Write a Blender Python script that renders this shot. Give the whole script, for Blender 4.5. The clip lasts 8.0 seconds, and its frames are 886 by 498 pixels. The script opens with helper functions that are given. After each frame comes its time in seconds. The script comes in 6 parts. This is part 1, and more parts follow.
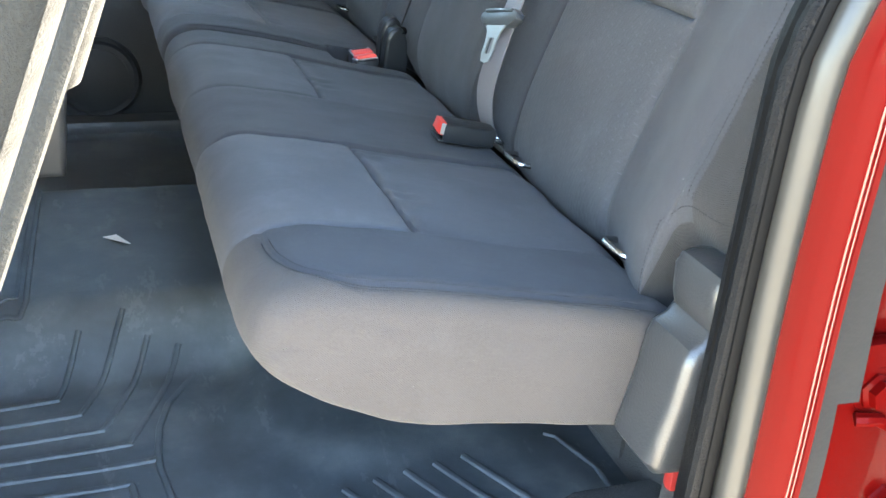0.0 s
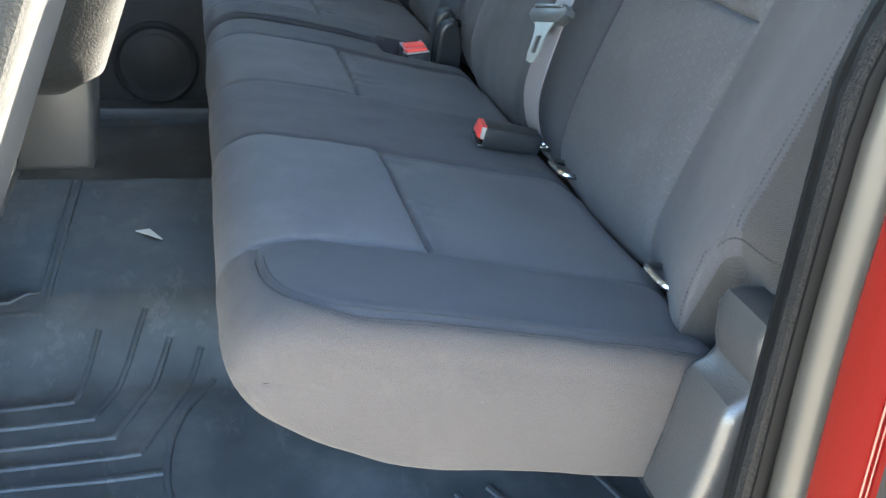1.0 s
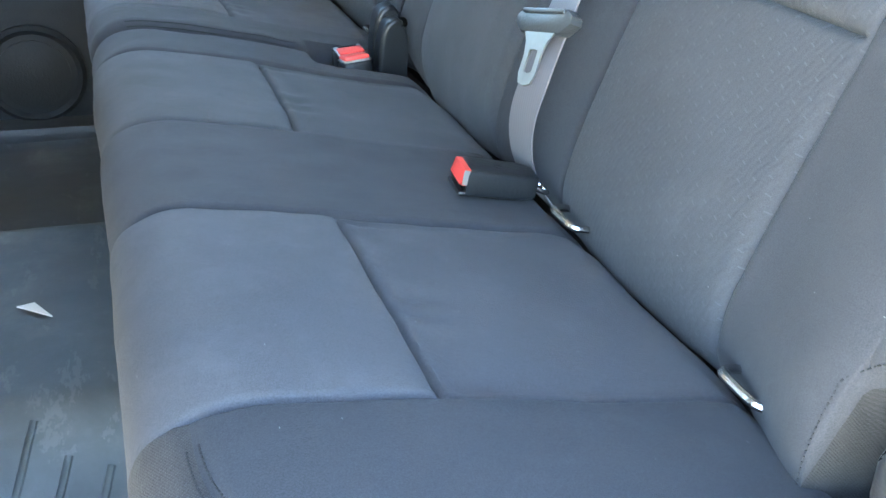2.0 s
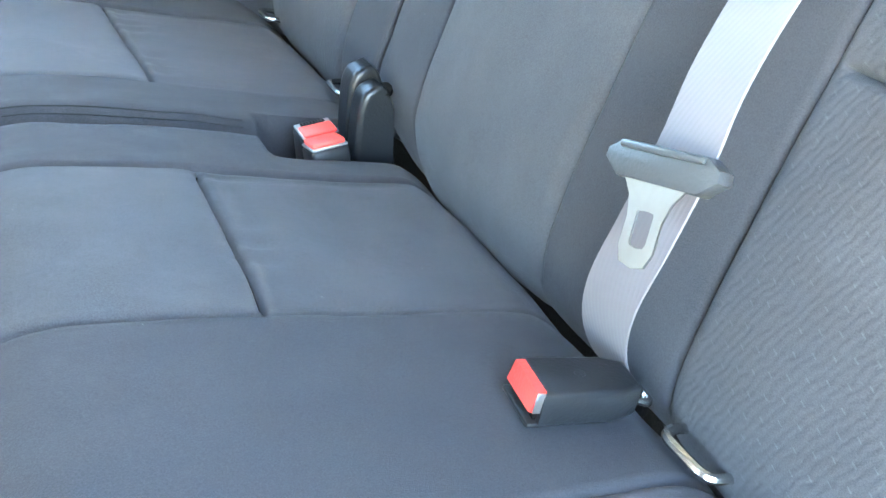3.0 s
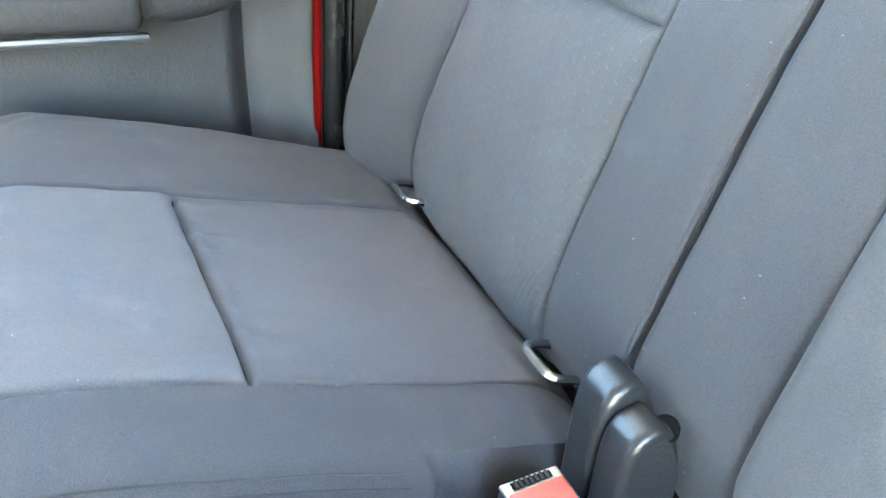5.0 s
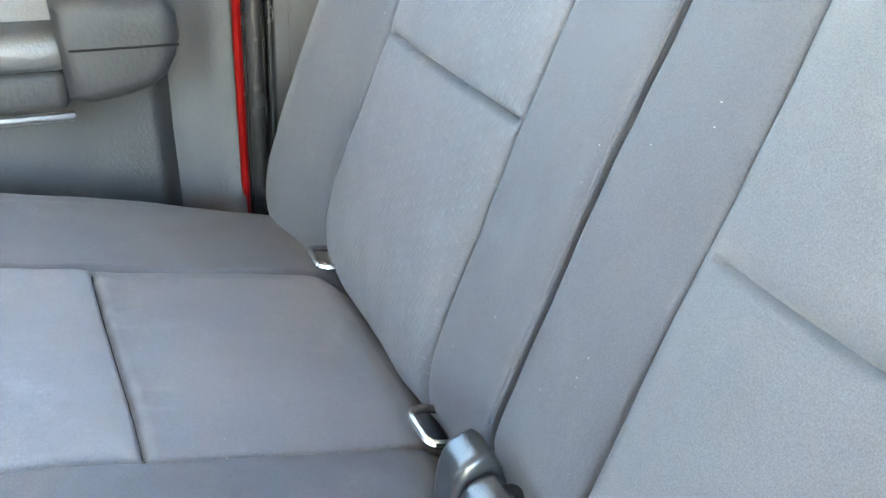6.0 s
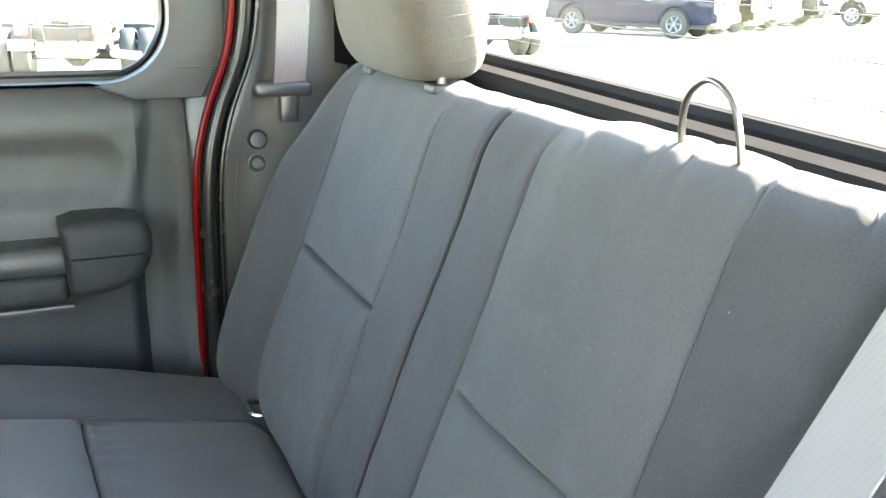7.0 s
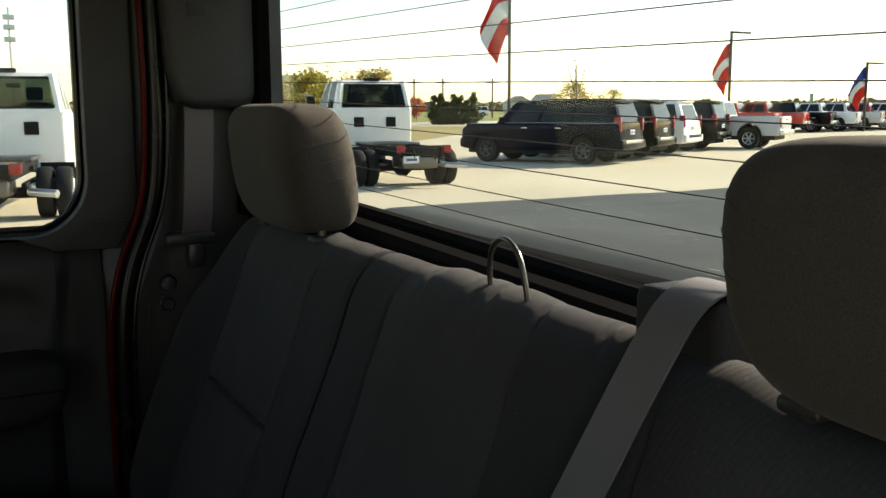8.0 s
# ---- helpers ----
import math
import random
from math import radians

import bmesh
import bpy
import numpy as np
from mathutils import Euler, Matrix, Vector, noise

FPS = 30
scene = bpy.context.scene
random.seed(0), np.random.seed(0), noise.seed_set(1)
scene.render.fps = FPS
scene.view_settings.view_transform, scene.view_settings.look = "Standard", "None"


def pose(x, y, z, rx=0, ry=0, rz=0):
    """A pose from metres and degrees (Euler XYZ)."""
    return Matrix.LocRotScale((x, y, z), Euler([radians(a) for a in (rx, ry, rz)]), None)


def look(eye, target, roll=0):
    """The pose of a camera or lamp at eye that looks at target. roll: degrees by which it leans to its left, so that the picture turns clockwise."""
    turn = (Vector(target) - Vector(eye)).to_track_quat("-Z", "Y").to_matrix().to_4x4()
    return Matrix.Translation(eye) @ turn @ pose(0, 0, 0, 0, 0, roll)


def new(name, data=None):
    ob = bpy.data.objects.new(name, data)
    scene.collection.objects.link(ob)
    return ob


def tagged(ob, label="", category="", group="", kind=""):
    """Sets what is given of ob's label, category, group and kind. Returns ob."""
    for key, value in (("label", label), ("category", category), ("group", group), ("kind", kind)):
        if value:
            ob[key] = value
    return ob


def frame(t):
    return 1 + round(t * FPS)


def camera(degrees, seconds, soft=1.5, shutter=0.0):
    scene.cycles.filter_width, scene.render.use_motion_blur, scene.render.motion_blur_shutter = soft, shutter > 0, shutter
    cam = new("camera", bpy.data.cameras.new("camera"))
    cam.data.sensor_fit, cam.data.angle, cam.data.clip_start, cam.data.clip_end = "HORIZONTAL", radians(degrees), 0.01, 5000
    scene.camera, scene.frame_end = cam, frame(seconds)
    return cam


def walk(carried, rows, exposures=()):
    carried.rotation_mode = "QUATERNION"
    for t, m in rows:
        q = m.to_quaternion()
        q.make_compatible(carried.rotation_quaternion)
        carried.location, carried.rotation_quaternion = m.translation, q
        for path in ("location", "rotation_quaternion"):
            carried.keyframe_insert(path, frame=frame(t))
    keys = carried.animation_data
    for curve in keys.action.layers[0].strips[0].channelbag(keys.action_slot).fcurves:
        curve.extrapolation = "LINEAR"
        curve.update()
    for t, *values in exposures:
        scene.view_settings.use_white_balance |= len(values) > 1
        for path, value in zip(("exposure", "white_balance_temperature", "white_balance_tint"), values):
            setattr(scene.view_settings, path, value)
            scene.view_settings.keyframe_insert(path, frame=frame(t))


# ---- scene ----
cam = camera(50.5, 8.0)
PATH = [
    (0, (-0.452, -0.54, 0.734), (0.193, 1.155, -0.109), 4.5),
    (0.5, (-0.387, -0.537, 0.743), (0.129, 1.192, -0.12), 4.7),
    (1, (-0.378, -0.475, 0.73), (0.102, 1.255, -0.15), 4.6),
    (1.2, (-0.367, -0.434, 0.724), (0.107, 1.294, -0.163), 4.5),
    (2.3, (-0.366, -0.128, 0.707), (0.368, 1.477, -0.234), 4.1),
    (2.5, (-0.36, -0.067, 0.711), (0.407, 1.517, -0.239), 4.4),
    (3, (-0.317, 0.117, 0.719), (0.456, 1.674, -0.27), 3.9),
    (3.5, (-0.286, 0.294, 0.713), (0.492, 1.855, -0.265), 3.8),
    (4, (-0.288, 0.437, 0.719), (0.452, 2.009, -0.273), 4.6),
    (4.5, (-0.282, 0.547, 0.711), (0.37, 2.182, -0.238), 3.5),
    (5.8, (-0.22, 0.573, 0.749), (0.488, 2.211, -0.154), 1.9),
    (6, (-0.211, 0.516, 0.775), (0.492, 2.165, -0.111), 1.9),
    (6.5, (-0.209, 0.363, 0.841), (0.519, 2.074, 0.104), 1.1),
    (6.8, (-0.23, 0.251, 0.876), (0.534, 1.991, 0.254), 1.8),
    (7, (-0.221, 0.202, 0.899), (0.544, 1.964, 0.34), 0.8),
    (7.2, (-0.217, 0.148, 0.914), (0.557, 1.925, 0.42), 0.8),
    (7.5, (-0.229, 0.099, 0.926), (0.547, 1.899, 0.53), -0.1),
    (8, (-0.243, 0.02, 0.947), (0.688, 1.765, 0.649), -0.2),
]
EXPOSURES = [
    (0.0, 5.1, 6900, 10), (0.5, 5.0, 6800, 10), (1.2, 4.75, 6650, 9), (2.3, 5.9, 6450, 8), (3.0, 6.45, 6600, 8), (3.5, 6.42, 6650, 8), (4.0, 6.78, 6700, 9), (4.5, 6.95, 7000, 10),
    (5.8, 7.2, 7300, 12), (6.3, 7.0, 7350, 12), (6.8, 6.38, 7350, 10), (7.0, 5.75, 7350, 9), (7.3, 4.7, 7400, 10), (7.6, 2.95, 7550, 10), (8.0, 1.05, 7800, 11),
]
walk(cam, [(t, look(eye, target, roll)) for t, eye, target, roll in PATH], EXPOSURES)

# ---------------------------------------------------------------- light
SUN_DIR = Vector((0.90, 0.03, 0.49)).normalized()
world = bpy.data.worlds.new("world")
scene.world = world
world.use_nodes = True
wn = world.node_tree.nodes
sky = wn.new("ShaderNodeTexSky")
sky.sky_type = "NISHITA"
sky.sun_disc = False
sky.sun_elevation = math.asin(SUN_DIR.z)
sky.sun_rotation = math.atan2(SUN_DIR.x, SUN_DIR.y)
sky.air_density, sky.dust_density, sky.ozone_density = 1.0, 0.25, 1.0
wn["Background"].inputs["Strength"].default_value = 0.15
world.node_tree.links.new(sky.outputs["Color"], wn["Background"].inputs["Color"])
sun_data = bpy.data.lights.new("sun", "SUN")
sun_data.energy, sun_data.angle, sun_data.color = 5.0, radians(0.55), (1.0, 0.93, 0.82)
sun = new("sun", sun_data)
sun.matrix_world = look(SUN_DIR * 60, (0, 0, 0))


# ---------------------------------------------------------------- materials
class Nodes:
    """A small wrapper for building one material."""

    def __init__(self, name):
        self.mat = bpy.data.materials.new(name)
        self.mat.use_nodes = True
        self.t = self.mat.node_tree
        self.bsdf = self.t.nodes["Principled BSDF"]
        self.co = self.t.nodes.new("ShaderNodeTexCoord").outputs["Object"]

    def add(self, kind, **values):
        n = self.t.nodes.new(kind)
        for k, v in values.items():
            n.inputs[k.replace("_", " ")].default_value = v
        return n

    def link(self, a, b):
        self.t.links.new(a, b)

    def noise(self, scale, detail=3.0, rough=0.6, co=None):
        n = self.add("ShaderNodeTexNoise", Scale=scale, Detail=detail, Roughness=rough)
        self.link(co or self.co, n.inputs["Vector"])
        return n.outputs["Fac"]

    def mapped(self, scale=(1, 1, 1), turn=(0, 0, 0)):
        n = self.add("ShaderNodeMapping")
        n.inputs["Scale"].default_value = scale
        n.inputs["Rotation"].default_value = [radians(a) for a in turn]
        self.link(self.co, n.inputs["Vector"])
        return n.outputs["Vector"]

    def ramp(self, fac, stops):
        n = self.add("ShaderNodeValToRGB")
        e = n.color_ramp.elements
        e[0].position, e[0].color = stops[0][0], (*stops[0][1], 1)
        e[1].position, e[1].color = stops[-1][0], (*stops[-1][1], 1)
        for p, c in stops[1:-1]:
            x = e.new(p)
            x.color = (*c, 1)
        self.link(fac, n.inputs["Fac"])
        return n.outputs["Color"]

    def mix(self, fac, a, b, mode="MIX"):
        n = self.t.nodes.new("ShaderNodeMix")
        n.data_type, n.blend_type = "RGBA", mode
        for value, sock in ((fac, n.inputs[0]), (a, n.inputs[6]), (b, n.inputs[7])):
            if isinstance(value, (int, float)):
                sock.default_value = value
            elif isinstance(value, tuple):
                sock.default_value = (*value, 1)
            else:
                self.link(value, sock)
        return n.outputs[2]

    def math(self, op, a, b=0.0):
        n = self.t.nodes.new("ShaderNodeMath")
        n.operation = op
        for value, sock in ((a, n.inputs[0]), (b, n.inputs[1])):
            if isinstance(value, (int, float)):
                sock.default_value = value
            else:
                self.link(value, sock)
        return n.outputs[0]

    def bump(self, height, distance, strength=1.0, under=None):
        n = self.add("ShaderNodeBump", Strength=strength, Distance=distance)
        self.link(height, n.inputs["Height"])
        if under is not None:
            self.link(under, n.inputs["Normal"])
        return n.outputs["Normal"]

    def done(self, color=None, rough=0.5, normal=None, **more):
        if isinstance(color, tuple):
            self.bsdf.inputs["Base Color"].default_value = (*color, 1)
        elif color is not None:
            self.link(color, self.bsdf.inputs["Base Color"])
        if isinstance(rough, (int, float)):
            self.bsdf.inputs["Roughness"].default_value = rough
        else:
            self.link(rough, self.bsdf.inputs["Roughness"])
        if normal is not None:
            self.link(normal, self.bsdf.inputs["Normal"])
        for k, v in more.items():
            self.bsdf.inputs[k.replace("_", " ")].default_value = v
        return self.mat


def dark_of(c, k):
    return tuple(min(1.0, v * k) for v in c)


def fabric(name, col, weave=900.0, lint=0.5, pattern=None, depth=0.0006, twill=0.0, rib_depth=1.0):
    """Woven seat cloth: thread relief, slow fading, pale lint, and for the insert a raised dashed figure."""
    m = Nodes(name)
    slow = m.noise(5.0, 4.0, 0.6)
    fade = m.ramp(slow, [(0.3, dark_of(col, 0.8)), (0.7, dark_of(col, 1.2))])
    thread = m.noise(weave, 2.0, 0.7)
    color = m.mix(0.55, fade, m.ramp(thread, [(0.3, dark_of(col, 0.55)), (0.7, dark_of(col, 1.5))]))
    if lint:
        v = m.add("ShaderNodeTexVoronoi", Scale=95.0)
        m.link(m.mapped((1.0, 0.40, 0.8), (20, 35, 10)), v.inputs["Vector"])
        spot = m.math("LESS_THAN", v.outputs["Distance"], 0.034)
        few = m.math("GREATER_THAN", m.noise(7.0, 1.0), 0.60 - 0.12 * lint)
        color = m.mix(m.math("MULTIPLY", m.math("MULTIPLY", spot, few), 0.20), color, (0.46, 0.46, 0.44))
    stain = m.ramp(m.noise(13.0, 6.0, 0.7), [(0.56, (0, 0, 0)), (0.72, (1, 1, 1))])
    color = m.mix(m.math("MULTIPLY", stain, 0.22), color, dark_of(col, 2.0))
    normal = m.bump(thread, depth, 0.6)
    if twill:
        at = m.add("ShaderNodeSeparateXYZ")
        m.link(m.co, at.inputs[0])
        slant = m.math("ADD", m.math("ADD", at.outputs["X"], at.outputs["Z"]), m.math("MULTIPLY", at.outputs["Y"], 0.8))
        cross = m.math("SUBTRACT", m.math("SUBTRACT", at.outputs["X"], at.outputs["Z"]), m.math("MULTIPLY", at.outputs["Y"], 0.8))
        ribs = m.math("MULTIPLY", m.math("ADD", m.math("SINE", m.math("MULTIPLY", slant, 3100.0)), 1.0), 0.5)
        knots = m.math("MULTIPLY", m.math("ADD", m.math("SINE", m.math("MULTIPLY", cross, 3900.0)), 1.0), 0.5)
        weft = m.math("MULTIPLY", ribs, m.math("ADD", m.math("MULTIPLY", knots, 0.6), 0.4))
        color = m.mix(m.math("MULTIPLY", weft, twill), color, dark_of(col, 1.9))
        normal = m.bump(weft, 0.0008, 0.35, normal)
    if pattern:
        sep = m.add("ShaderNodeSeparateXYZ")
        m.link(m.co, sep.inputs[0])
        comb = m.add("ShaderNodeCombineXYZ")
        m.link(sep.outputs["Y"], comb.inputs["X"])
        m.link(sep.outputs[pattern], comb.inputs["Y"])
        turn = m.add("ShaderNodeMapping")
        turn.inputs["Rotation"].default_value = (0, 0, radians(-22))
        m.link(comb.outputs[0], turn.inputs["Vector"])
        rib = m.add("ShaderNodeTexWave", Scale=58.0, Distortion=4.5, Detail=3.0, Detail_Scale=1.6)
        m.link(turn.outputs[0], rib.inputs["Vector"])
        at = m.add("ShaderNodeSeparateXYZ")
        m.link(turn.outputs[0], at.inputs[0])
        line = m.math("DIVIDE", at.outputs["Y"], 0.0088)
        along = m.math("ADD", m.math("DIVIDE", at.outputs["X"], 0.0150), m.math("MULTIPLY", m.math("FLOOR", line), 0.5))
        thin = m.math("LESS_THAN", m.math("ABSOLUTE", m.math("SUBTRACT", m.math("FRACT", line), 0.5)), 0.050)
        short = m.math("LESS_THAN", m.math("ABSOLUTE", m.math("SUBTRACT", m.math("FRACT", along), 0.5)), 0.130)
        marks = m.math("MULTIPLY", m.math("MULTIPLY", thin, short), m.math("GREATER_THAN", m.noise(18.0, 1.0), 0.36))
        broken = m.math("MULTIPLY", rib.outputs["Fac"], m.math("ADD", m.math("MULTIPLY", m.math("SINE", m.math("MULTIPLY", along, 6.2832)), 0.35), 0.65))
        color = m.mix(m.math("MULTIPLY", broken, 0.12 * rib_depth), color, dark_of(col, 0.45))
        color = m.mix(m.math("MULTIPLY", marks, 0.24 * rib_depth), color, dark_of(col, 2.6))
        normal = m.bump(broken, 0.0018, 0.17 * rib_depth, normal)
    normal = m.bump(m.noise(22.0, 3.0), 0.004, 0.35, normal)
    return m.done(color, 0.95, normal, Sheen_Weight=0.05, Sheen_Roughness=0.5, Specular_IOR_Level=0.2)


def plastic(name, col, rough=0.5, grain=450.0, depth=0.0005, strength=0.5, shine=0.5):
    m = Nodes(name)
    slow = m.noise(6.0, 5.0)
    color = m.ramp(slow, [(0.3, dark_of(col, 0.82)), (0.7, dark_of(col, 1.18))])
    fine = m.noise(grain, 2.0, 0.5)
    r = m.math("ADD", m.math("MULTIPLY", m.noise(30.0, 4.0), 0.25), rough - 0.12)
    return m.done(color, r, m.bump(fine, depth, strength), Specular_IOR_Level=shine)


def paint(name, col, rough=0.35, flake=0.0, coat=0.35, shine=0.5):
    m = Nodes(name)
    color = m.ramp(m.noise(3.0, 3.0), [(0.3, dark_of(col, 0.93)), (0.7, dark_of(col, 1.07))])
    if flake:
        color = m.mix(m.math("MULTIPLY", m.noise(1400.0, 1.0), flake), color, dark_of(col, 1.6))
    r = m.math("ADD", m.math("MULTIPLY", m.noise(25.0, 4.0), 0.15), rough - 0.07)
    return m.done(color, r, None, Coat_Weight=coat, Coat_Roughness=0.05, Specular_IOR_Level=shine)


def metal(name, col, rough=0.25):
    m = Nodes(name)
    r = m.math("ADD", m.math("MULTIPLY", m.noise(60.0, 2.0), 0.08), rough - 0.04)
    return m.done(m.ramp(m.noise(40.0), [(0.3, dark_of(col, 0.85)), (0.7, col)]), r, None, Metallic=1.0)


def webbing_cloth(name, col):
    m = Nodes(name)
    sep = m.add("ShaderNodeSeparateXYZ")
    m.link(m.co, sep.inputs[0])
    wave = m.math("SINE", m.math("MULTIPLY", m.math("ADD", m.math("ADD", sep.outputs["Y"], m.math("MULTIPLY", sep.outputs["X"], 0.5)), m.math("MULTIPLY", sep.outputs["Z"], 0.10)), 1700.0))
    cross = m.math("SINE", m.math("MULTIPLY", sep.outputs["Z"], 4100.0))
    h = m.math("ADD", wave, m.math("MULTIPLY", m.math("MULTIPLY", cross, wave), 0.15))
    color = m.mix(m.math("MULTIPLY", m.math("ADD", h, 1.8), 0.28), dark_of(col, 0.90), dark_of(col, 1.04))
    color = m.mix(m.math("MULTIPLY", m.noise(1500.0, 2.0), 0.45), color, dark_of(col, 0.55))
    color = m.mix(m.math("MULTIPLY", m.noise(12.0, 4.0), 0.25), color, dark_of(col, 0.6))
    return m.done(color, 0.6, m.bump(h, 0.0004, 0.12), Sheen_Weight=0.1)


def clear_glass(name, tint, gloss=1.0):
    """A thin pane: it lets light straight through and mirrors by Fresnel."""
    m = Nodes(name)
    m.t.nodes.remove(m.bsdf)
    out = m.t.nodes["Material Output"]
    clear = m.add("ShaderNodeBsdfTransparent", Color=(*tint, 1))
    shine = m.add("ShaderNodeBsdfGlossy", Color=(gloss, gloss, gloss, 1), Roughness=0.02)
    face = m.add("ShaderNodeLayerWeight", Blend=0.5)
    mix = m.add("ShaderNodeMixShader")
    m.link(m.math("ADD", m.math("MULTIPLY", m.math("POWER", face.outputs["Facing"], 4.0), 0.35), 0.008), mix.inputs[0])
    m.link(clear.outputs[0], mix.inputs[1])
    m.link(shine.outputs[0], mix.inputs[2])
    m.link(mix.outputs[0], out.inputs["Surface"])
    return m.mat


def leafy(name, cols):
    m = Nodes(name)
    rnd = m.t.nodes.new("ShaderNodeNewGeometry").outputs["Random Per Island"]
    return m.done(m.ramp(rnd, cols), 0.7, None, Specular_IOR_Level=0.25)


def ground_stuff(name, a, b, scale, fine, depth):
    m = Nodes(name)
    big = m.ramp(m.noise(scale, 6.0), [(0.35, a), (0.65, b)])
    small = m.noise(fine, 4.0, 0.7)
    color = m.mix(0.35, big, m.ramp(small, [(0.3, dark_of(a, 0.7)), (0.7, dark_of(b, 1.15))]))
    return m.done(color, 0.9, m.bump(small, depth, 0.6), Specular_IOR_Level=0.3)


def rubber_mat(name):
    """Black moulded floor liner, dusty and rubbed."""
    m = Nodes(name)
    dust = m.noise(9.0, 6.0, 0.65)
    color = m.ramp(dust, [(0.32, (0.023, 0.027, 0.030)), (0.5, (0.041, 0.047, 0.052)), (0.72, (0.086, 0.092, 0.094))])
    scuff = m.noise(26.0, 6.0, 0.75, m.mapped((1.0, 0.35, 1.0), (0, 0, 25)))
    color = m.mix(m.math("MULTIPLY", m.math("GREATER_THAN", scuff, 0.60), 0.25), color, (0.12, 0.125, 0.125))
    spots = m.math("GREATER_THAN", m.noise(160.0, 2.0), 0.74)
    color = m.mix(m.math("MULTIPLY", spots, 0.35), color, (0.13, 0.125, 0.115))
    r = m.math("ADD", m.math("MULTIPLY", dust, 0.35), 0.38)
    n = m.bump(m.noise(700.0, 2.0), 0.0004, 0.5)
    return m.done(color, r, m.bump(m.noise(14.0, 3.0), 0.004, 0.25, n))


def scuffed_vinyl(name, col):
    """Dull vinyl with short pale scratches and dust."""
    m = Nodes(name)
    color = m.ramp(m.noise(2.5, 6.0, 0.65), [(0.3, dark_of(col, 0.8)), (0.7, dark_of(col, 1.25))])
    for turn in (20, 65, 120):
        v = m.add("ShaderNodeTexVoronoi", Scale=24.0)
        v.voronoi_dimensions = "2D"
        m.link(m.mapped((1.0, 0.12, 1.0), (0, 0, turn)), v.inputs["Vector"])
        mark = m.math("MULTIPLY", m.math("LESS_THAN", v.outputs["Distance"], 0.034), m.math("GREATER_THAN", m.noise(5.0, 1.0), 0.48))
        color = m.mix(m.math("MULTIPLY", mark, 0.55), color, (0.34, 0.34, 0.33))
    return m.done(color, 0.85, m.bump(m.noise(160.0, 2.0), 0.001, 0.5), Specular_IOR_Level=0.03)


M_BOLSTER = fabric("bolster_cloth", (0.0325, 0.0328, 0.0365), 1000.0, 1.0)
M_MIDDLE = fabric("middle_cloth", (0.0475, 0.049, 0.0525), 1100.0, 0.7)
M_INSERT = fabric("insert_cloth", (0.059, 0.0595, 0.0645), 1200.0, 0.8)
# rear insert: woven ticks, and a darker tone standing for weaker light there
M_INSERT_SHADED = fabric("ticked_shaded_insert_cloth", (0.054, 0.054, 0.0585), 1200.0, 1.0, "X", 0.0006, 0.0, 0.3)
M_FIGURED = fabric("figured_cloth", (0.0435, 0.0443, 0.0483), 1200.0, 0.3, "Z")
M_SIDE = fabric("side_cloth", (0.0335, 0.0295, 0.0280), 650.0, 1.0, None, 0.0012, 0.42)
M_FRONT_SEAT = fabric("front_seat_cloth", (0.0135, 0.0135, 0.0122), 420.0, 0.6, None, 0.0016)
M_HEADREST = fabric("headrest_cloth", (0.056, 0.050, 0.043), 800.0, 0.9)
M_TWILL = fabric("backrest_side_cloth", (0.0175, 0.0165, 0.0162), 650.0, 0.8, None, 0.0012, 0.5)
M_CARPET = fabric("carpet", (0.023, 0.021, 0.0205), 420.0, 0.6, None, 0.003)
M_THREAD = plastic("stitch_thread", (0.027, 0.027, 0.028), 0.9, 450.0, 0.0005, 0.5, 0.1)
M_BLACK = plastic("black_plastic", (0.013, 0.014, 0.0155), 0.32, 450.0, 0.0005, 0.5, 0.32)
M_PILLAR = plastic("pillar_plastic", (0.064, 0.061, 0.058), 0.55, 320.0, 0.0008, 0.7)
# lower door and speaker: door plastic darkened to stand for the shade low down
M_DOOR_SHADED = plastic("shaded_door_plastic", (0.0100, 0.0104, 0.0108), 0.6, 320.0, 0.0008, 0.7, 0.18)
M_ARM = plastic("armrest_plastic", (0.0130, 0.0130, 0.0133), 0.62, 200.0, 0.0010, 0.6, 0.18)
M_PANEL = plastic("door_panel_plastic", (0.038, 0.0375, 0.0370), 0.60, 320.0, 0.0008, 0.7, 0.25)
M_STILE = plastic("door_edge_plastic", (0.026, 0.026, 0.0262), 0.62, 320.0, 0.0008, 0.7, 0.2)
M_PANEL_DARK = plastic("dark_panel_plastic", (0.022, 0.0225, 0.023), 0.5, 320.0, 0.0008, 0.7)
M_TRIM = plastic("grey_trim_plastic", (0.025, 0.0255, 0.0265), 0.32)
M_PEBBLE = plastic("pebbled_trim", (0.0055, 0.0055, 0.0058), 0.55, 560.0, 0.0014, 0.8, 0.10)
M_SMOOTH = plastic("smooth_grey_plastic", (0.040, 0.039, 0.037), 0.42, 900.0, 0.0002, 0.2, 0.4)
M_DEAD_BLACK = plastic("dead_black", (0.0035, 0.0035, 0.0036), 0.6, 300.0, 0.0004, 0.3, 0.05)
M_DOOR_SEAL = plastic("door_seal_rubber", (0.021, 0.020, 0.018), 0.34, 60.0, 0.0003, 0.04, 0.3)
M_RED_STREAK = paint("glossy_streak_bead", (0.070, 0.0013, 0.0010), 0.3, 0.0, 1.0, 0.3)
M_RUBBER = plastic("seal_rubber", (0.008, 0.0078, 0.0075), 0.24, 60.0, 0.0003, 0.04, 0.22)
M_MAT = rubber_mat("floor_liner")
M_RED = paint("red_body_paint", (0.064, 0.0011, 0.0009), 0.5, 0.03, 0.05, 0.02)
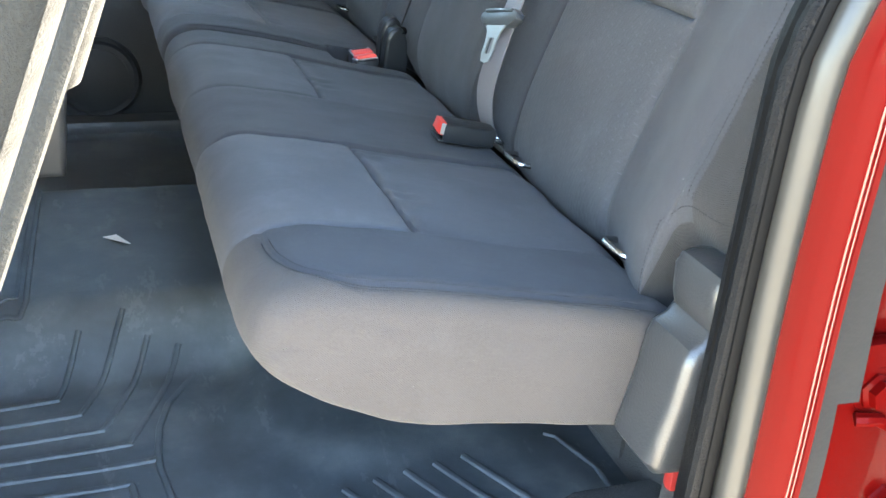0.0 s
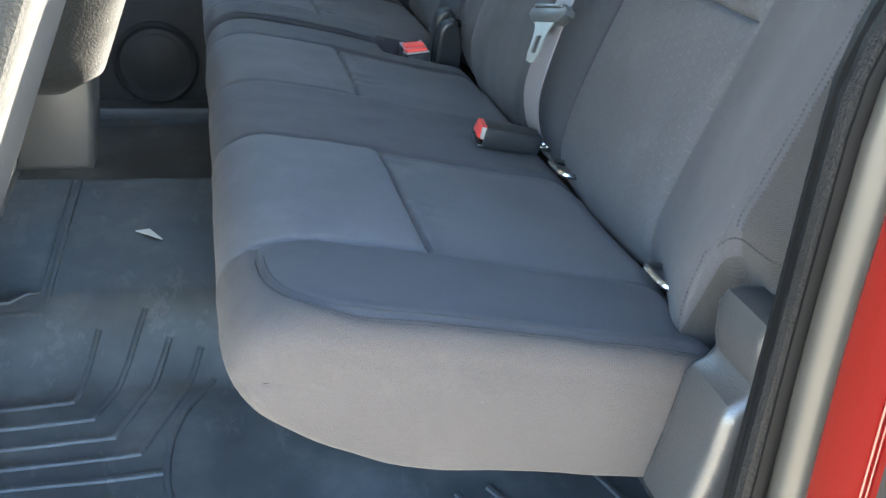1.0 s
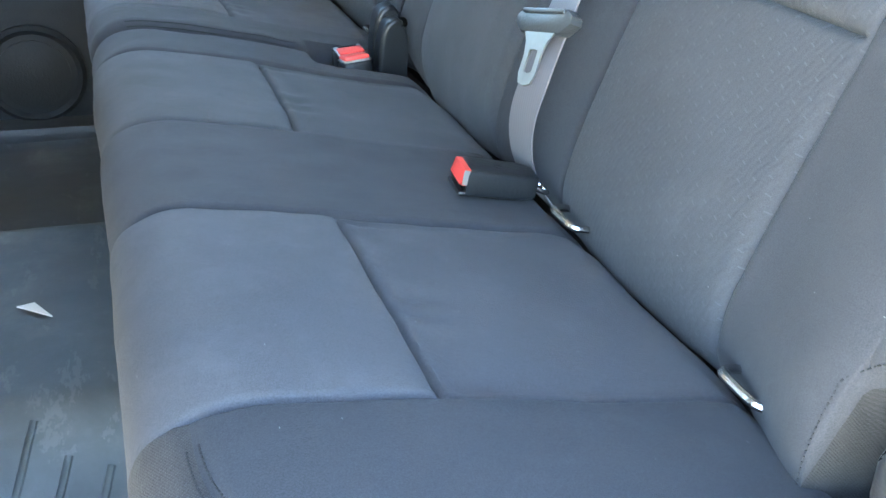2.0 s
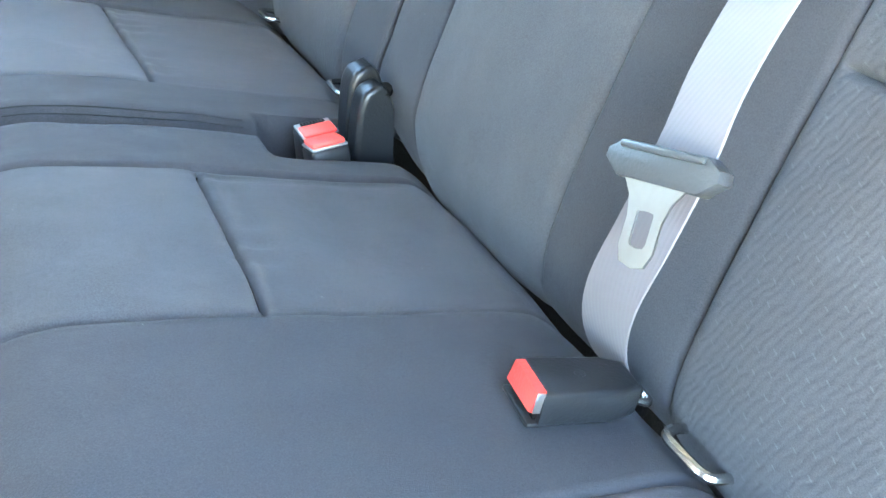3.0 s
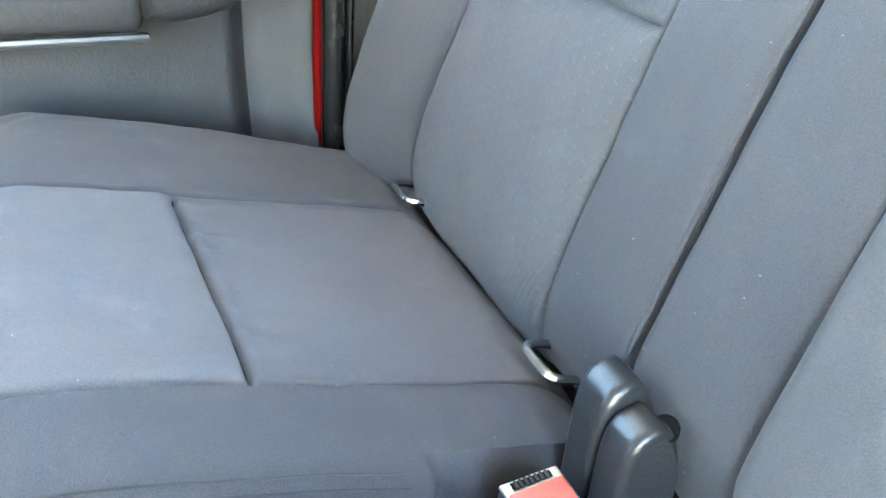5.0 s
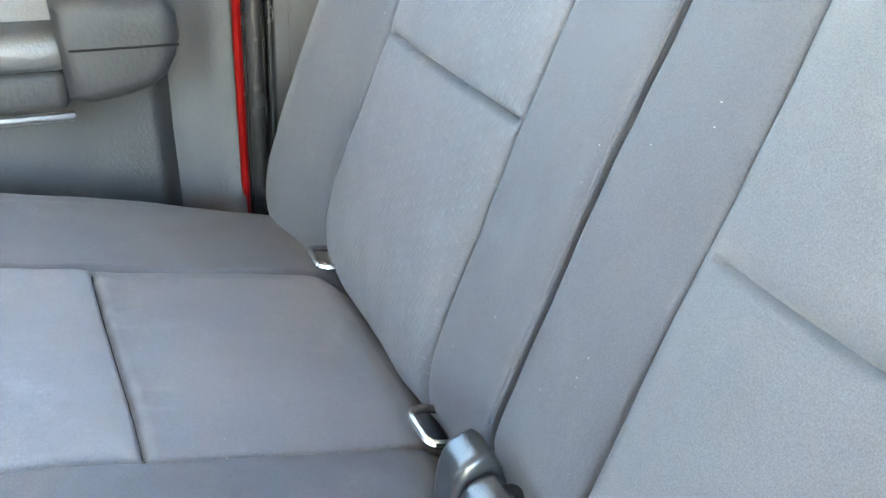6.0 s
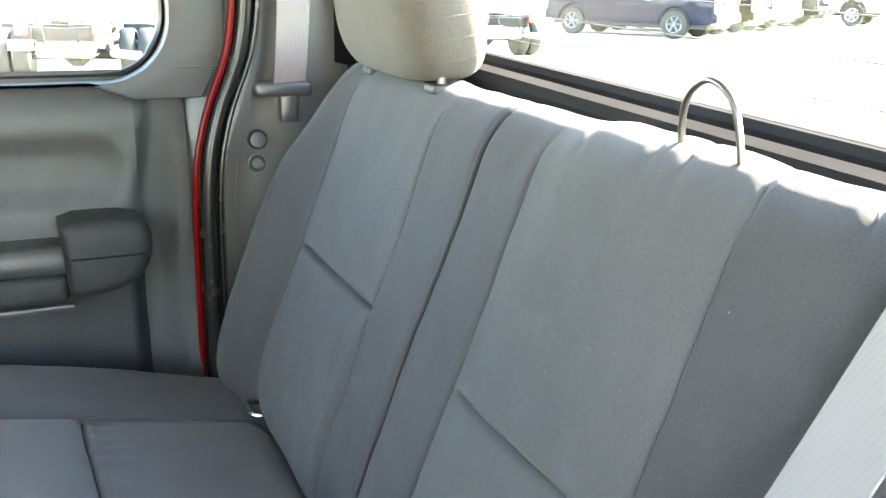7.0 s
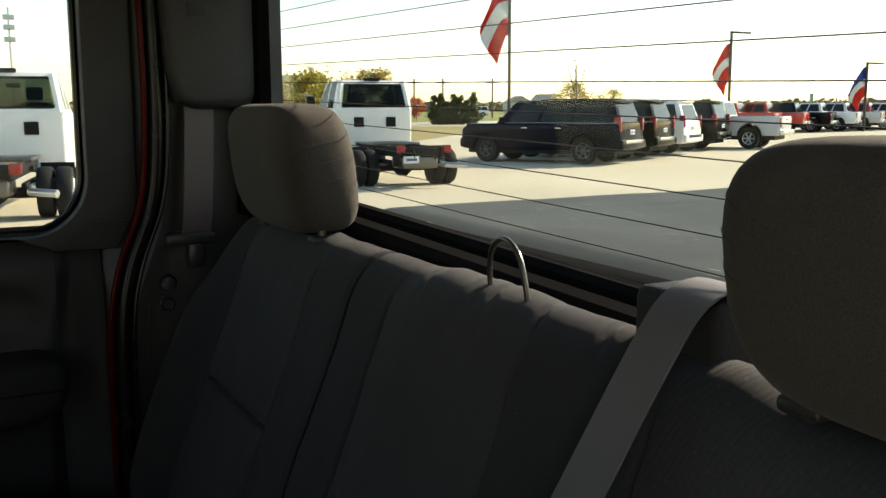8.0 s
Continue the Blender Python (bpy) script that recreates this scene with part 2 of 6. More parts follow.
M_RED_BUTTON = plastic("red_button", (0.72, 0.060, 0.045), 0.42)
M_WEATHER = plastic("weatherstrip_rubber", (0.016, 0.016, 0.0165), 0.5, 200.0, 0.0006, 0.4, 0.2)
M_TAPE = plastic("red_tape", (0.20, 0.012, 0.010), 0.5)
M_CHROME = metal("chrome", (0.62, 0.62, 0.60), 0.24)
M_STEEL = metal("dull_steel", (0.52, 0.53, 0.54), 0.38)
M_BLADE = metal("brushed_tongue_steel", (0.40, 0.40, 0.375), 0.45)
M_DARK_STEEL = metal("dark_steel", (0.16, 0.155, 0.15), 0.35)
M_WEB = webbing_cloth("belt_webbing", (0.140, 0.127, 0.134))
# far belt: the belt webbing made darker for the weaker light at that pillar
M_WEB_SHADED = webbing_cloth("shaded_belt_webbing", (0.125, 0.100, 0.098))
M_HEADLINER = fabric("headliner", (0.36, 0.35, 0.33), 500.0, 0.0)
M_CLEAR = clear_glass("windscreen_glass", (0.72, 0.77, 0.75))
M_GLASS = clear_glass("window_glass", (0.86, 0.90, 0.88))
M_COVER = scuffed_vinyl("bed_cover_vinyl", (0.090, 0.097, 0.100))
M_PAPER = plastic("paper_scrap", (0.55, 0.53, 0.50), 0.8)
M_GRIP = plastic("grip_plastic", (0.040, 0.044, 0.047), 0.36)
M_SILL = plastic("window_sill_plastic", (0.016, 0.016, 0.0165), 0.85, 700.0, 0.0004, 0.35, 0.0)
M_HOLE = plastic("black_hollow", (0.003, 0.003, 0.003), 0.9, 450.0, 0.0005, 0.5, 0.05)
M_WIRE = plastic("heater_wire", (0.028, 0.020, 0.014), 0.6)


# ---------------------------------------------------------------- mesh helpers
def finish(bm, name, material, sharp=38):
    me = bpy.data.meshes.new(name)
    bmesh.ops.recalc_face_normals(bm, faces=bm.faces)
    bm.to_mesh(me)
    bm.free()
    for p in me.polygons:
        p.use_smooth = True
    me.set_sharp_from_angle(angle=radians(sharp))
    me.materials.append(material)
    return me


def part(name, bm, material, parent=None, label="", sharp=38):
    ob = new(name, finish(bm, name, material, sharp))
    if parent is not None:
        ob.parent = parent
    return tagged(ob, label) if label else ob


def thing(name, label, category, group="", kind="", at=None):
    ob = new(name)
    if at is not None:
        ob.matrix_basis = at
    return tagged(ob, label, category, group, kind)


def sheet(name, verts, faces, material, parent=None, label="", sharp=60):
    """A mesh from computed corners and faces."""
    me = bpy.data.meshes.new(name)
    me.from_pydata(verts, [], faces)
    for p in me.polygons:
        p.use_smooth = True
    me.set_sharp_from_angle(angle=radians(sharp))
    me.materials.append(material)
    ob = new(name, me)
    if parent is not None:
        ob.parent = parent
    return tagged(ob, label) if label else ob


def block(x0, x1, y0, y1, z0, z1, r=0.0, seg=2, bm=None, turn=None):
    """A box between the given planes with rounded edges."""
    bm = bm or bmesh.new()
    c = Vector(((x0 + x1) / 2, (y0 + y1) / 2, (z0 + z1) / 2))
    made = bmesh.ops.create_cube(bm, size=1.0)["verts"]
    for v in made:
        v.co = Vector((v.co.x * (x1 - x0), v.co.y * (y1 - y0), v.co.z * (z1 - z0)))
    if r > 0:
        edges = {e for v in made for e in v.link_edges}
        out = bmesh.ops.bevel(bm, geom=list(edges), offset=r, segments=seg, profile=0.5, affect="EDGES")
        made = list({v for f in out["faces"] for v in f.verts} | {v for v in made if v.is_valid})
    for v in made:
        v.co = (turn @ v.co if turn is not None else v.co) + c
    return bm


def prism(points, axis, a, b, r=0.0, seg=2, bm=None):
    """A polygon in the two other axes, drawn out along axis from a to b."""
    bm = bm or bmesh.new()
    place = {"x": lambda p, h: (h, p[0], p[1]), "y": lambda p, h: (p[0], h, p[1]), "z": lambda p, h: (p[0], p[1], h)}[axis]
    low = [bm.verts.new(place(p, a)) for p in points]
    high = [bm.verts.new(place(p, b)) for p in points]
    n = len(points)
    faces = [bm.faces.new(low), bm.faces.new(high[::-1])]
    for i in range(n):
        faces.append(bm.faces.new((low[i], low[(i + 1) % n], high[(i + 1) % n], high[i])))
    if r > 0:
        bmesh.ops.recalc_face_normals(bm, faces=faces)
        edges = {e for f in faces[:2] for e in f.edges}
        bmesh.ops.bevel(bm, geom=list(edges), offset=r, segments=seg, profile=0.5, affect="EDGES")
    return bm


def tube(points, r, sides=8, closed=False, bm=None, flat=1.0):
    """A round bar along a line of points."""
    bm = bm or bmesh.new()
    pts = [Vector(p) for p in points]
    rings = []
    up = None
    for i, p in enumerate(pts):
        if closed:
            d = pts[(i + 1) % len(pts)] - pts[i - 1]
        else:
            d = pts[min(i + 1, len(pts) - 1)] - pts[max(i - 1, 0)]
        d.normalize()
        if up is None:
            up = Vector((0, 0, 1)) if abs(d.z) < 0.9 else Vector((1, 0, 0))
        side = d.cross(up).normalized()
        up = side.cross(d).normalized()
        rings.append([bm.verts.new(p + r * (math.cos(2 * math.pi * k / sides) * side + flat * math.sin(2 * math.pi * k / sides) * up)) for k in range(sides)])
    count = len(rings)
    for i in range(count if closed else count - 1):
        a, b = rings[i], rings[(i + 1) % count]
        for k in range(sides):
            bm.faces.new((a[k], a[(k + 1) % sides], b[(k + 1) % sides], b[k]))
    if not closed:
        bm.faces.new(rings[0][::-1])
        bm.faces.new(rings[-1])
    return bm


def lathe(profile, centre, axis, sides=28, bm=None):
    """Turn a line of (radius, height) round an axis through centre."""
    bm = bm or bmesh.new()
    axis = Vector(axis).normalized()
    u = axis.orthogonal().normalized()
    w = axis.cross(u)
    c = Vector(centre)
    rings = []
    for rad, h in profile:
        rings.append([bm.verts.new(c + axis * h + max(rad, 1e-4) * (math.cos(2 * math.pi * k / sides) * u + math.sin(2 * math.pi * k / sides) * w)) for k in range(sides)])
    for a, b in zip(rings, rings[1:]):
        for k in range(sides):
            bm.faces.new((a[k], a[(k + 1) % sides], b[(k + 1) % sides], b[k]))
    bm.faces.new(rings[0][::-1])
    bm.faces.new(rings[-1])
    return bm


def smooth_line(points, n, closed=False):
    """n points evenly spaced on a rounded line through the given ones."""
    P = [Vector(p) for p in points]
    dense = []
    m = len(P)
    for i in range(m if closed else m - 1):
        if closed:
            p0, p1, p2, p3 = P[i - 1], P[i], P[(i + 1) % m], P[(i + 2) % m]
        else:
            p0, p1, p2, p3 = P[max(i - 1, 0)], P[i], P[i + 1], P[min(i + 2, m - 1)]
        for k in range(16):
            t = k / 16
            dense.append(0.5 * ((2 * p1) + (p2 - p0) * t + (2 * p0 - 5 * p1 + 4 * p2 - p3) * t * t + (3 * p1 - p0 - 3 * p2 + p3) * t ** 3))
    dense.append(P[0].copy() if closed else P[-1].copy())
    acc = [0.0]
    for a, b in zip(dense, dense[1:]):
        acc.append(acc[-1] + (b - a).length)
    out = []
    k = 0
    steps = n if closed else n - 1
    for i in range(n):
        want = acc[-1] * i / steps
        while k < len(acc) - 2 and acc[k + 1] < want:
            k += 1
        f = (want - acc[k]) / max(acc[k + 1] - acc[k], 1e-9)
        out.append(dense[k].lerp(dense[k + 1], min(max(f, 0), 1)))
    return out


def band(points, across, width, thick, bm=None):
    """A strap: points along its middle, across: its sideways direction."""
    bm = bm or bmesh.new()
    pts = [Vector(p) for p in points]
    rings = []
    for i, p in enumerate(pts):
        d = (pts[min(i + 1, len(pts) - 1)] - pts[max(i - 1, 0)]).normalized()
        s = Vector(across(i) if callable(across) else across).normalized()
        n = d.cross(s).normalized()
        row = []
        for a, b in ((-1, 0), (-0.97, 1), (0, 1.0), (0.97, 1), (1, 0), (0.97, -1), (0, -1.0), (-0.97, -1)):
            row.append(bm.verts.new(p + s * a * width / 2 + n * b * thick / 2))
        rings.append(row)
    for a, b in zip(rings, rings[1:]):
        for k in range(8):
            bm.faces.new((a[k], a[(k + 1) % 8], b[(k + 1) % 8], b[k]))
    bm.faces.new(rings[0][::-1])
    bm.faces.new(rings[-1])
    return bm


def step(a, b, x):
    t = min(max((x - a) / (b - a), 0.0), 1.0)
    return t * t * (3 - 2 * t)


def groove(d, w):
    return math.exp(-(d / w) ** 2)


def patchwork(rings, region, looks, parent, closed=True, cut=None):
    """Split a skin made of rings of points into one mesh a region; looks: region -> (name, material, label).
    cut: (level, key, allowed): faces are cut where level passes zero, and the part below it goes to key."""
    sets = {}
    n = len(rings[0])
    for j in range(len(rings) - 1):
        for i in range(n if closed else n - 1):
            key = region(i, j)
            if key is None:
                continue
            quad = ((j, i), (j, (i + 1) % n), (j + 1, (i + 1) % n), (j + 1, i))
            if cut is not None and cut[2](j):
                value = [cut[0](q[1], q[0]) for q in quad]
                if max(value) <= 0:
                    key = cut[1]
                elif min(value) < 0:
                    above, below = [], []
                    for k in range(4):
                        a, b, va, vb = quad[k], quad[(k + 1) % 4], value[k], value[(k + 1) % 4]
                        (above if va >= 0 else below).append(a)
                        if (va >= 0) != (vb >= 0):
                            f = va / (va - vb)
                            c = (a, b, f) if a < b else (b, a, 1 - f)
                            above.append(c)
                            below.append(c)
                    sets.setdefault(key, []).append(tuple(above))
                    sets.setdefault(cut[1], []).append(tuple(below))
                    continue
            sets.setdefault(key, []).append(quad)
    made = {}
    for key in sorted(sets):
        index, verts, faces = {}, [], []
        for quad in sets[key]:
            row = []
            for q in quad:
                tag = q if len(q) == 2 else (q[0], q[1])
                if tag not in index:
                    index[tag] = len(verts)
                    if len(q) == 2:
                        verts.append(tuple(rings[q[0]][q[1]]))
                    else:
                        verts.append(tuple(rings[q[0][0]][q[0][1]].lerp(rings[q[1][0]][q[1][1]], q[2])))
                row.append(index[tag])
            if len(set(row)) >= 3:
                faces.append(row)
        name, material, label = looks[key]
        made[key] = sheet(name, verts, faces, material, parent, label, 70)
    return made


def profile_frame(pts):
    """Outward normals of a closed outline of (x, z) points."""
    n = len(pts)
    area = sum(pts[i][0] * pts[(i + 1) % n][1] - pts[(i + 1) % n][0] * pts[i][1] for i in range(n))
    out = []
    for i in range(n):
        d = pts[(i + 1) % n] - pts[i - 1]
        v = Vector((d[1], -d[0], 0)).normalized()
        out.append(v if area > 0 else -v)
    return out


def stations(y0, y1, r, marks=(), pitch=0.0045, r1=None):
    """Places along the seat's width, dense at the rounded ends and at the seams."""
    k = [r * (1 - math.cos(a * math.pi / 16)) for a in range(8)]
    r1 = r1 or r
    k1 = [r1 * (1 - math.cos(a * math.pi / 16)) for a in range(8)]
    mid = np.linspace(y0 + r, y1 - r1, max(int((y1 - y0 - r - r1) / pitch), 4)).tolist()
    mid = [v for v in mid if all(abs(v - q) > 0.0052 for q in marks)]
    mid = sorted(mid + [q + d for q in marks for d in (-0.0045, -0.002, 0.0, 0.002, 0.0045)])
    return [y0 + v for v in k] + mid + [y1 - v for v in reversed(k1)]


def refine(pts, axis, value, keep):
    """Put a tight cluster of points into an outline where it passes a seam; keep: which side of the outline."""
    out = []
    n = len(pts)
    for i in range(n):
        p, q = pts[i], pts[(i + 1) % n]
        near = keep(p) and abs(p[axis] - value) < 0.0052
        if not near:
            out.append(p)
        cuts = []
        if keep(p) and keep(q):
            for d in (-0.0045, -0.002, 0.0, 0.002, 0.0045):
                f = (value + d - p[axis]) / (q[axis] - p[axis]) if abs(q[axis] - p[axis]) > 1e-9 else -1
                if 0 <= f < 1:
                    cuts.append(f)
        out += [p.lerp(q, f) for f in sorted(cuts)]
    return out


def end_inset(y, y0, y1, r, r1=None):
    t = min(y - y0, y1 - y)
    r = r if y - y0 < y1 - y else (r1 or r)
    return r - math.sqrt(max(r * r - (r - t) ** 2, 0.0)) if t < r else 0.0


def capped(rings, bulge):
    """Close both ends of a skin with rings that shrink to the middle."""
    def cap(ring, sign):
        c = sum(ring, Vector()) / len(ring)
        extra = []
        for f in (0.93, 0.8, 0.6, 0.35, 0.0005):
            extra.append([c.lerp(p, f) + Vector((0, sign * bulge * (1 - f * f), 0)) for p in ring])
        return extra
    a, b = cap(rings[0], -1), cap(rings[-1], 1)
    return a[::-1] + rings + b, len(a)


# ---------------------------------------------------------------- cab: floor, walls, ceiling
FLOOR = 0.072


def floor_height(x, y):
    hump = step(0.475, 0.585, y) * (1 - step(0.93, 1.06, y))
    z = FLOOR + 0.082 * hump
    z += 0.018 * step(-0.36, -0.30, x) * (1 - hump) * groove(y - 0.42, 0.09)
    z += 0.05 * (1 - step(-0.02, 0.03, y)) + 0.03 * step(1.42, 1.48, y)
    z += 0.010 * groove(x + 0.285, 0.030) * groove(y - 0.50, 0.10) - 0.008 * groove(x + 0.335, 0.022) * groove(y - 0.47, 0.06)
    z += 0.012 * groove(x + 0.22, 0.05) * groove(y - 0.30, 0.04)
    z += 0.0025 * noise.noise(Vector((x * 9, y * 9, 0.3)))
    if x < -0.58:
        z += 0.004 * step(0.50, 0.53, y) * (1 - step(0.93, 0.96, y)) * step(0.58, 0.59, -x)
    return z


xs = np.linspace(-1.75, 0.24, 150).tolist()
ys = np.linspace(-0.09, 1.58, 150).tolist()
verts = [(x, y, floor_height(x, y)) for x in xs for y in ys]
faces = [(i * 150 + j, (i + 1) * 150 + j, (i + 1) * 150 + j + 1, i * 150 + j + 1) for i in range(149) for j in range(149)]
floor = tagged(sheet("floor", verts, faces, M_MAT), "black moulded rubber floor liner with raised ribs", "floor", kind="structure")
part("floor_pan", block(-1.75, 0.30, -0.10, 1.60, -0.12, 0.02, 0.01), M_RED, floor)


def floor_rib(points, r=0.0042):
    pts = []
    for a, b in zip(points, points[1:]):
        for k in range(8):
            f = k / 8
            pts.append((a[0] + (b[0] - a[0]) * f, a[1] + (b[1] - a[1]) * f))
    pts.append(points[-1])
    part("rib", tube([(x, y, floor_height(x, y) + 0.0005) for x, y in pts], r, 8, False, None, 0.8), M_MAT, floor)


# chevron ribs in the footwell
floor_rib([(-0.85, 0.455), (-0.598, 0.466), (-0.537, 0.469), (-0.510, 0.540)])
floor_rib([(-0.85, 0.418), (-0.596, 0.430), (-0.512, 0.434), (-0.457, 0.556)])
floor_rib([(-0.85, 0.380), (-0.593, 0.393), (-0.488, 0.399), (-0.430, 0.530)])
floor_rib([(-0.85, 0.345), (-0.591, 0.359), (-0.460, 0.367), (-0.394, 0.520)])
floor_rib([(-0.85, 0.312), (-0.589, 0.327), (-0.434, 0.332)])
floor_rib([(-0.85, 0.282), (-0.558, 0.296), (-0.461, 0.298), (-0.456, 0.250), (-0.47, 0.10)])
floor_rib([(-0.380, 0.490), (-0.414, 0.436), (-0.427, 0.390), (-0.431, 0.350), (-0.431, 0.315), (-0.421, 0.255), (-0.40, 0.18), (-0.37, 0.10)])
# ribs under the seat
for k in range(5):
    x = -0.104 - 0.036 * k
    floor_rib([(x, 0.259 - 0.006 * k), (x + 0.030, 0.202 - 0.004 * k), (x + 0.055, 0.150), (x + 0.070, 0.08)], 0.0045)
floor_rib([(0.004, 0.276), (0.017, 0.267), (0.038, 0.205), (0.036, 0.150), (0.030, 0.08)], 0.0042)
# lip of the liner's raised panel beside the front seat
floor_rib([(-0.566, 0.94), (-0.568, 0.75), (-0.568, 0.575), (-0.575, 0.558), (-0.60, 0.555), (-0.75, 0.555)], 0.004)
floor_rib([(-0.578, 0.94), (-0.580, 0.75), (-0.580, 0.585), (-0.61, 0.568), (-0.75, 0.567)], 0.003)
# lip of the liner where it ends past the hump
floor_rib([(-0.75, 1.00), (-0.50, 1.00), (-0.30, 1.00)], 0.005)

part("carpet", block(-0.05, 0.24, -0.05, 0.14, 0.05, 0.112, 0.02), M_CARPET, floor, "dark grey carpet at the foot of the pillar")
part("carpet", block(0.06, 0.24, 0.10, 1.50, 0.06, 0.30, 0.02), M_CARPET, floor)

scrap = tagged(sheet("paper_scrap", [(-0.476, 0.741, 0.1590), (-0.458, 0.745, 0.1595), (-0.440, 0.712, 0.1592), (-0.476, 0.741, 0.1578), (-0.458, 0.745, 0.1580), (-0.440, 0.712, 0.1575)],
                     [(0, 1, 2), (5, 4, 3), (0, 3, 4, 1), (1, 4, 5, 2), (2, 5, 3, 0)], M_PAPER), "torn white paper scrap on the rubber floor liner", "litter")

ceiling = tagged(part("ceiling", block(-1.70, 0.34, -0.08, 1.70, 1.235, 1.265, 0.01), M_HEADLINER), "light grey cloth headliner", "ceiling", kind="structure")
tagged(part("roof", block(-1.72, 0.38, -0.11, 1.72, 1.270, 1.300, 0.012), M_RED), "red painted cab roof", "roof", kind="structure")
# front wall out of view, made deep and high to cut light from ahead
tagged(part("wall_front", block(-1.78, -1.34, -0.10, 1.60, 0.0, 0.80, 0.06, 3), M_PANEL_DARK), "plain dark front wall, unseen, limiting light from ahead", "wall", kind="structure")

# rear wall of the cab with its window
WIN_Y0, WIN_Y1, WIN_Z0, WIN_Z1 = -0.06, 1.700, 0.755, 1.190
rear = tagged(part("wall_rear", block(0.262, 0.330, -0.10, 1.73, 0.0, 0.755, 0.006), M_PANEL_DARK), "dark rear wall of the cab", "wall", kind="structure")
part("wall_top", block(0.262, 0.330, -0.10, 1.73, WIN_Z1, 1.240, 0.006), M_PANEL_DARK, rear)
part("wall_side", block(0.262, 0.330, -0.10, WIN_Y0, 0.755, WIN_Z1, 0.006), M_PANEL_DARK, rear)
part("wall_side", block(0.258, 0.268, WIN_Y1, 1.73, 0.755, WIN_Z1, 0.003), M_PANEL_DARK, rear)
window = thing("window_1", "wide rear cab window with thin heating wires", "window", kind="structure")
rear_pane = part("pane", block(0.306, 0.310, WIN_Y0, WIN_Y1, WIN_Z0, WIN_Z1), M_GLASS, window)
rear_pane.visible_shadow = False
sill = [(0.205, 0.690), (0.205, 0.798), (0.212, 0.806), (0.226, 0.809), (0.238, 0.804), (0.243, 0.797), (0.252, 0.797), (0.256, 0.806), (0.264, 0.8115), (0.276, 0.8115), (0.284, 0.804), (0.288, 0.796), (0.292, 0.796), (0.294, 0.803), (0.304, 0.803), (0.304, 0.690)]
sill_bm = prism(sill, "y", -0.06, 1.70)
for v in sill_bm.verts:
    v.co.z += 0.028 * (v.co.y - 1.15)
part("window_sill", sill_bm, M_SILL, window, "black ridged plastic sill", 30)
part("seal", tube([(0.3, WIN_Y0 + 0.02, WIN_Z1 - 0.006), (0.3, WIN_Y0, WIN_Z1 - 0.03), (0.3, WIN_Y0, 0.765), (0.3, WIN_Y1, 0.80), (0.3, WIN_Y1, WIN_Z1 - 0.03), (0.3, WIN_Y1 - 0.02, WIN_Z1 - 0.006)], 0.008, 8, True), M_RUBBER, window)
for k in range(12):
    z = 0.816 + 0.0308 * k
    ys = [WIN_Y0 + 0.005 + (WIN_Y1 - WIN_Y0 - 0.01) * i / 14 for i in range(15)]
    line = [(0.3035, y, z + 0.023 * (y - 0.72)) for y in ys]
    part("heating_wire", tube(line, 0.00065, 5), M_WIRE, window)

# ---------------------------------------------------------------- far door, seal and pillar
DOOR_Y = 1.520
door = thing("door_1", "closed rear access door with grey plastic panel and armrest", "door", kind="structure")


def door_y(x, z):
    y = DOOR_Y - 0.030 * (1 - step(0.30, 0.46, z)) - 0.004 * step(0.68, 0.73, z)
    # long recess with a round end
    ax, az = max(x + 0.166, 0.0), max(abs(z - 0.640) - 0.004, 0.0)
    inside = 0.046 - math.hypot(ax, az)
    y += 0.021 * step(-0.008, 0.034, inside)
    # channel beside the edge strip
    g = x + 0.110 - 0.022 * step(0.55, 0.72, z)
    y += 0.017 * step(-0.013, 0.010, g) * (1 - step(0.70, 0.76, z))
    y += 0.044 * step(0.700, 0.790, z) - 0.019 * step(-0.090, -0.046, x) * (1 - step(0.66, 0.74, z))
    return y


dx = np.linspace(-0.95, -0.036, 150).tolist()
dz = np.linspace(0.085, 0.772, 130).tolist()
rows = [[Vector((x, door_y(x, z), z)) for z in dz] for x in dx]
# region c is the lower door, its shade put into a darker plastic
patchwork(rows, lambda i, j: "b" if dx[j] > -0.106 else ("c" if dz[i] < 0.49 else "a"), {"c": ("shaded_door_panel", M_DOOR_SHADED, "lower door panel, darkened for shade"), "a": ("door_panel", M_PANEL, ""), "b": ("door_stile", M_STILE, "grained grey edge strip")}, door, False)
part("door_shell", block(-0.95, -0.03, 1.575, 1.610, 0.02, 0.750, 0.008), M_RED, door)
# window surround with a rounded lower corner
corner = [(-0.138 + 0.088 * math.sin(a * math.pi / 20), 0.846 - 0.088 * math.cos(a * math.pi / 20)) for a in range(11)]
outline = [(-0.95, 0.7545), (-0.155, 0.7545), (-0.100, 0.735), (-0.012, 0.735), (0.022, 0.80), (0.022, 1.235), (-0.048, 1.235)] + corner[::-1] + [(-0.95, 0.758)]
part("window_frame", prism(outline, "y", 1.5155, 1.560, 0.004), M_PANEL, door, "smooth grey window surround")
inner = [(-0.95, 0.762)] + [(x - 0.004 if i > 5 else x, z + 0.004) for i, (x, z) in enumerate(corner)] + [(-0.052, 1.235)]
part("seal", tube([(x, 1.556, z) for x, z in inner], 0.006, 8), M_RUBBER, door)
door_glass = part("pane", block(-0.95, -0.03, 1.562, 1.566, 0.750, 1.235), M_GLASS, door)
door_glass.visible_shadow = False
part("panel_split", block(-0.050, 0.012, 1.5135, 1.516, 0.7755, 0.7775), M_BLACK, door)
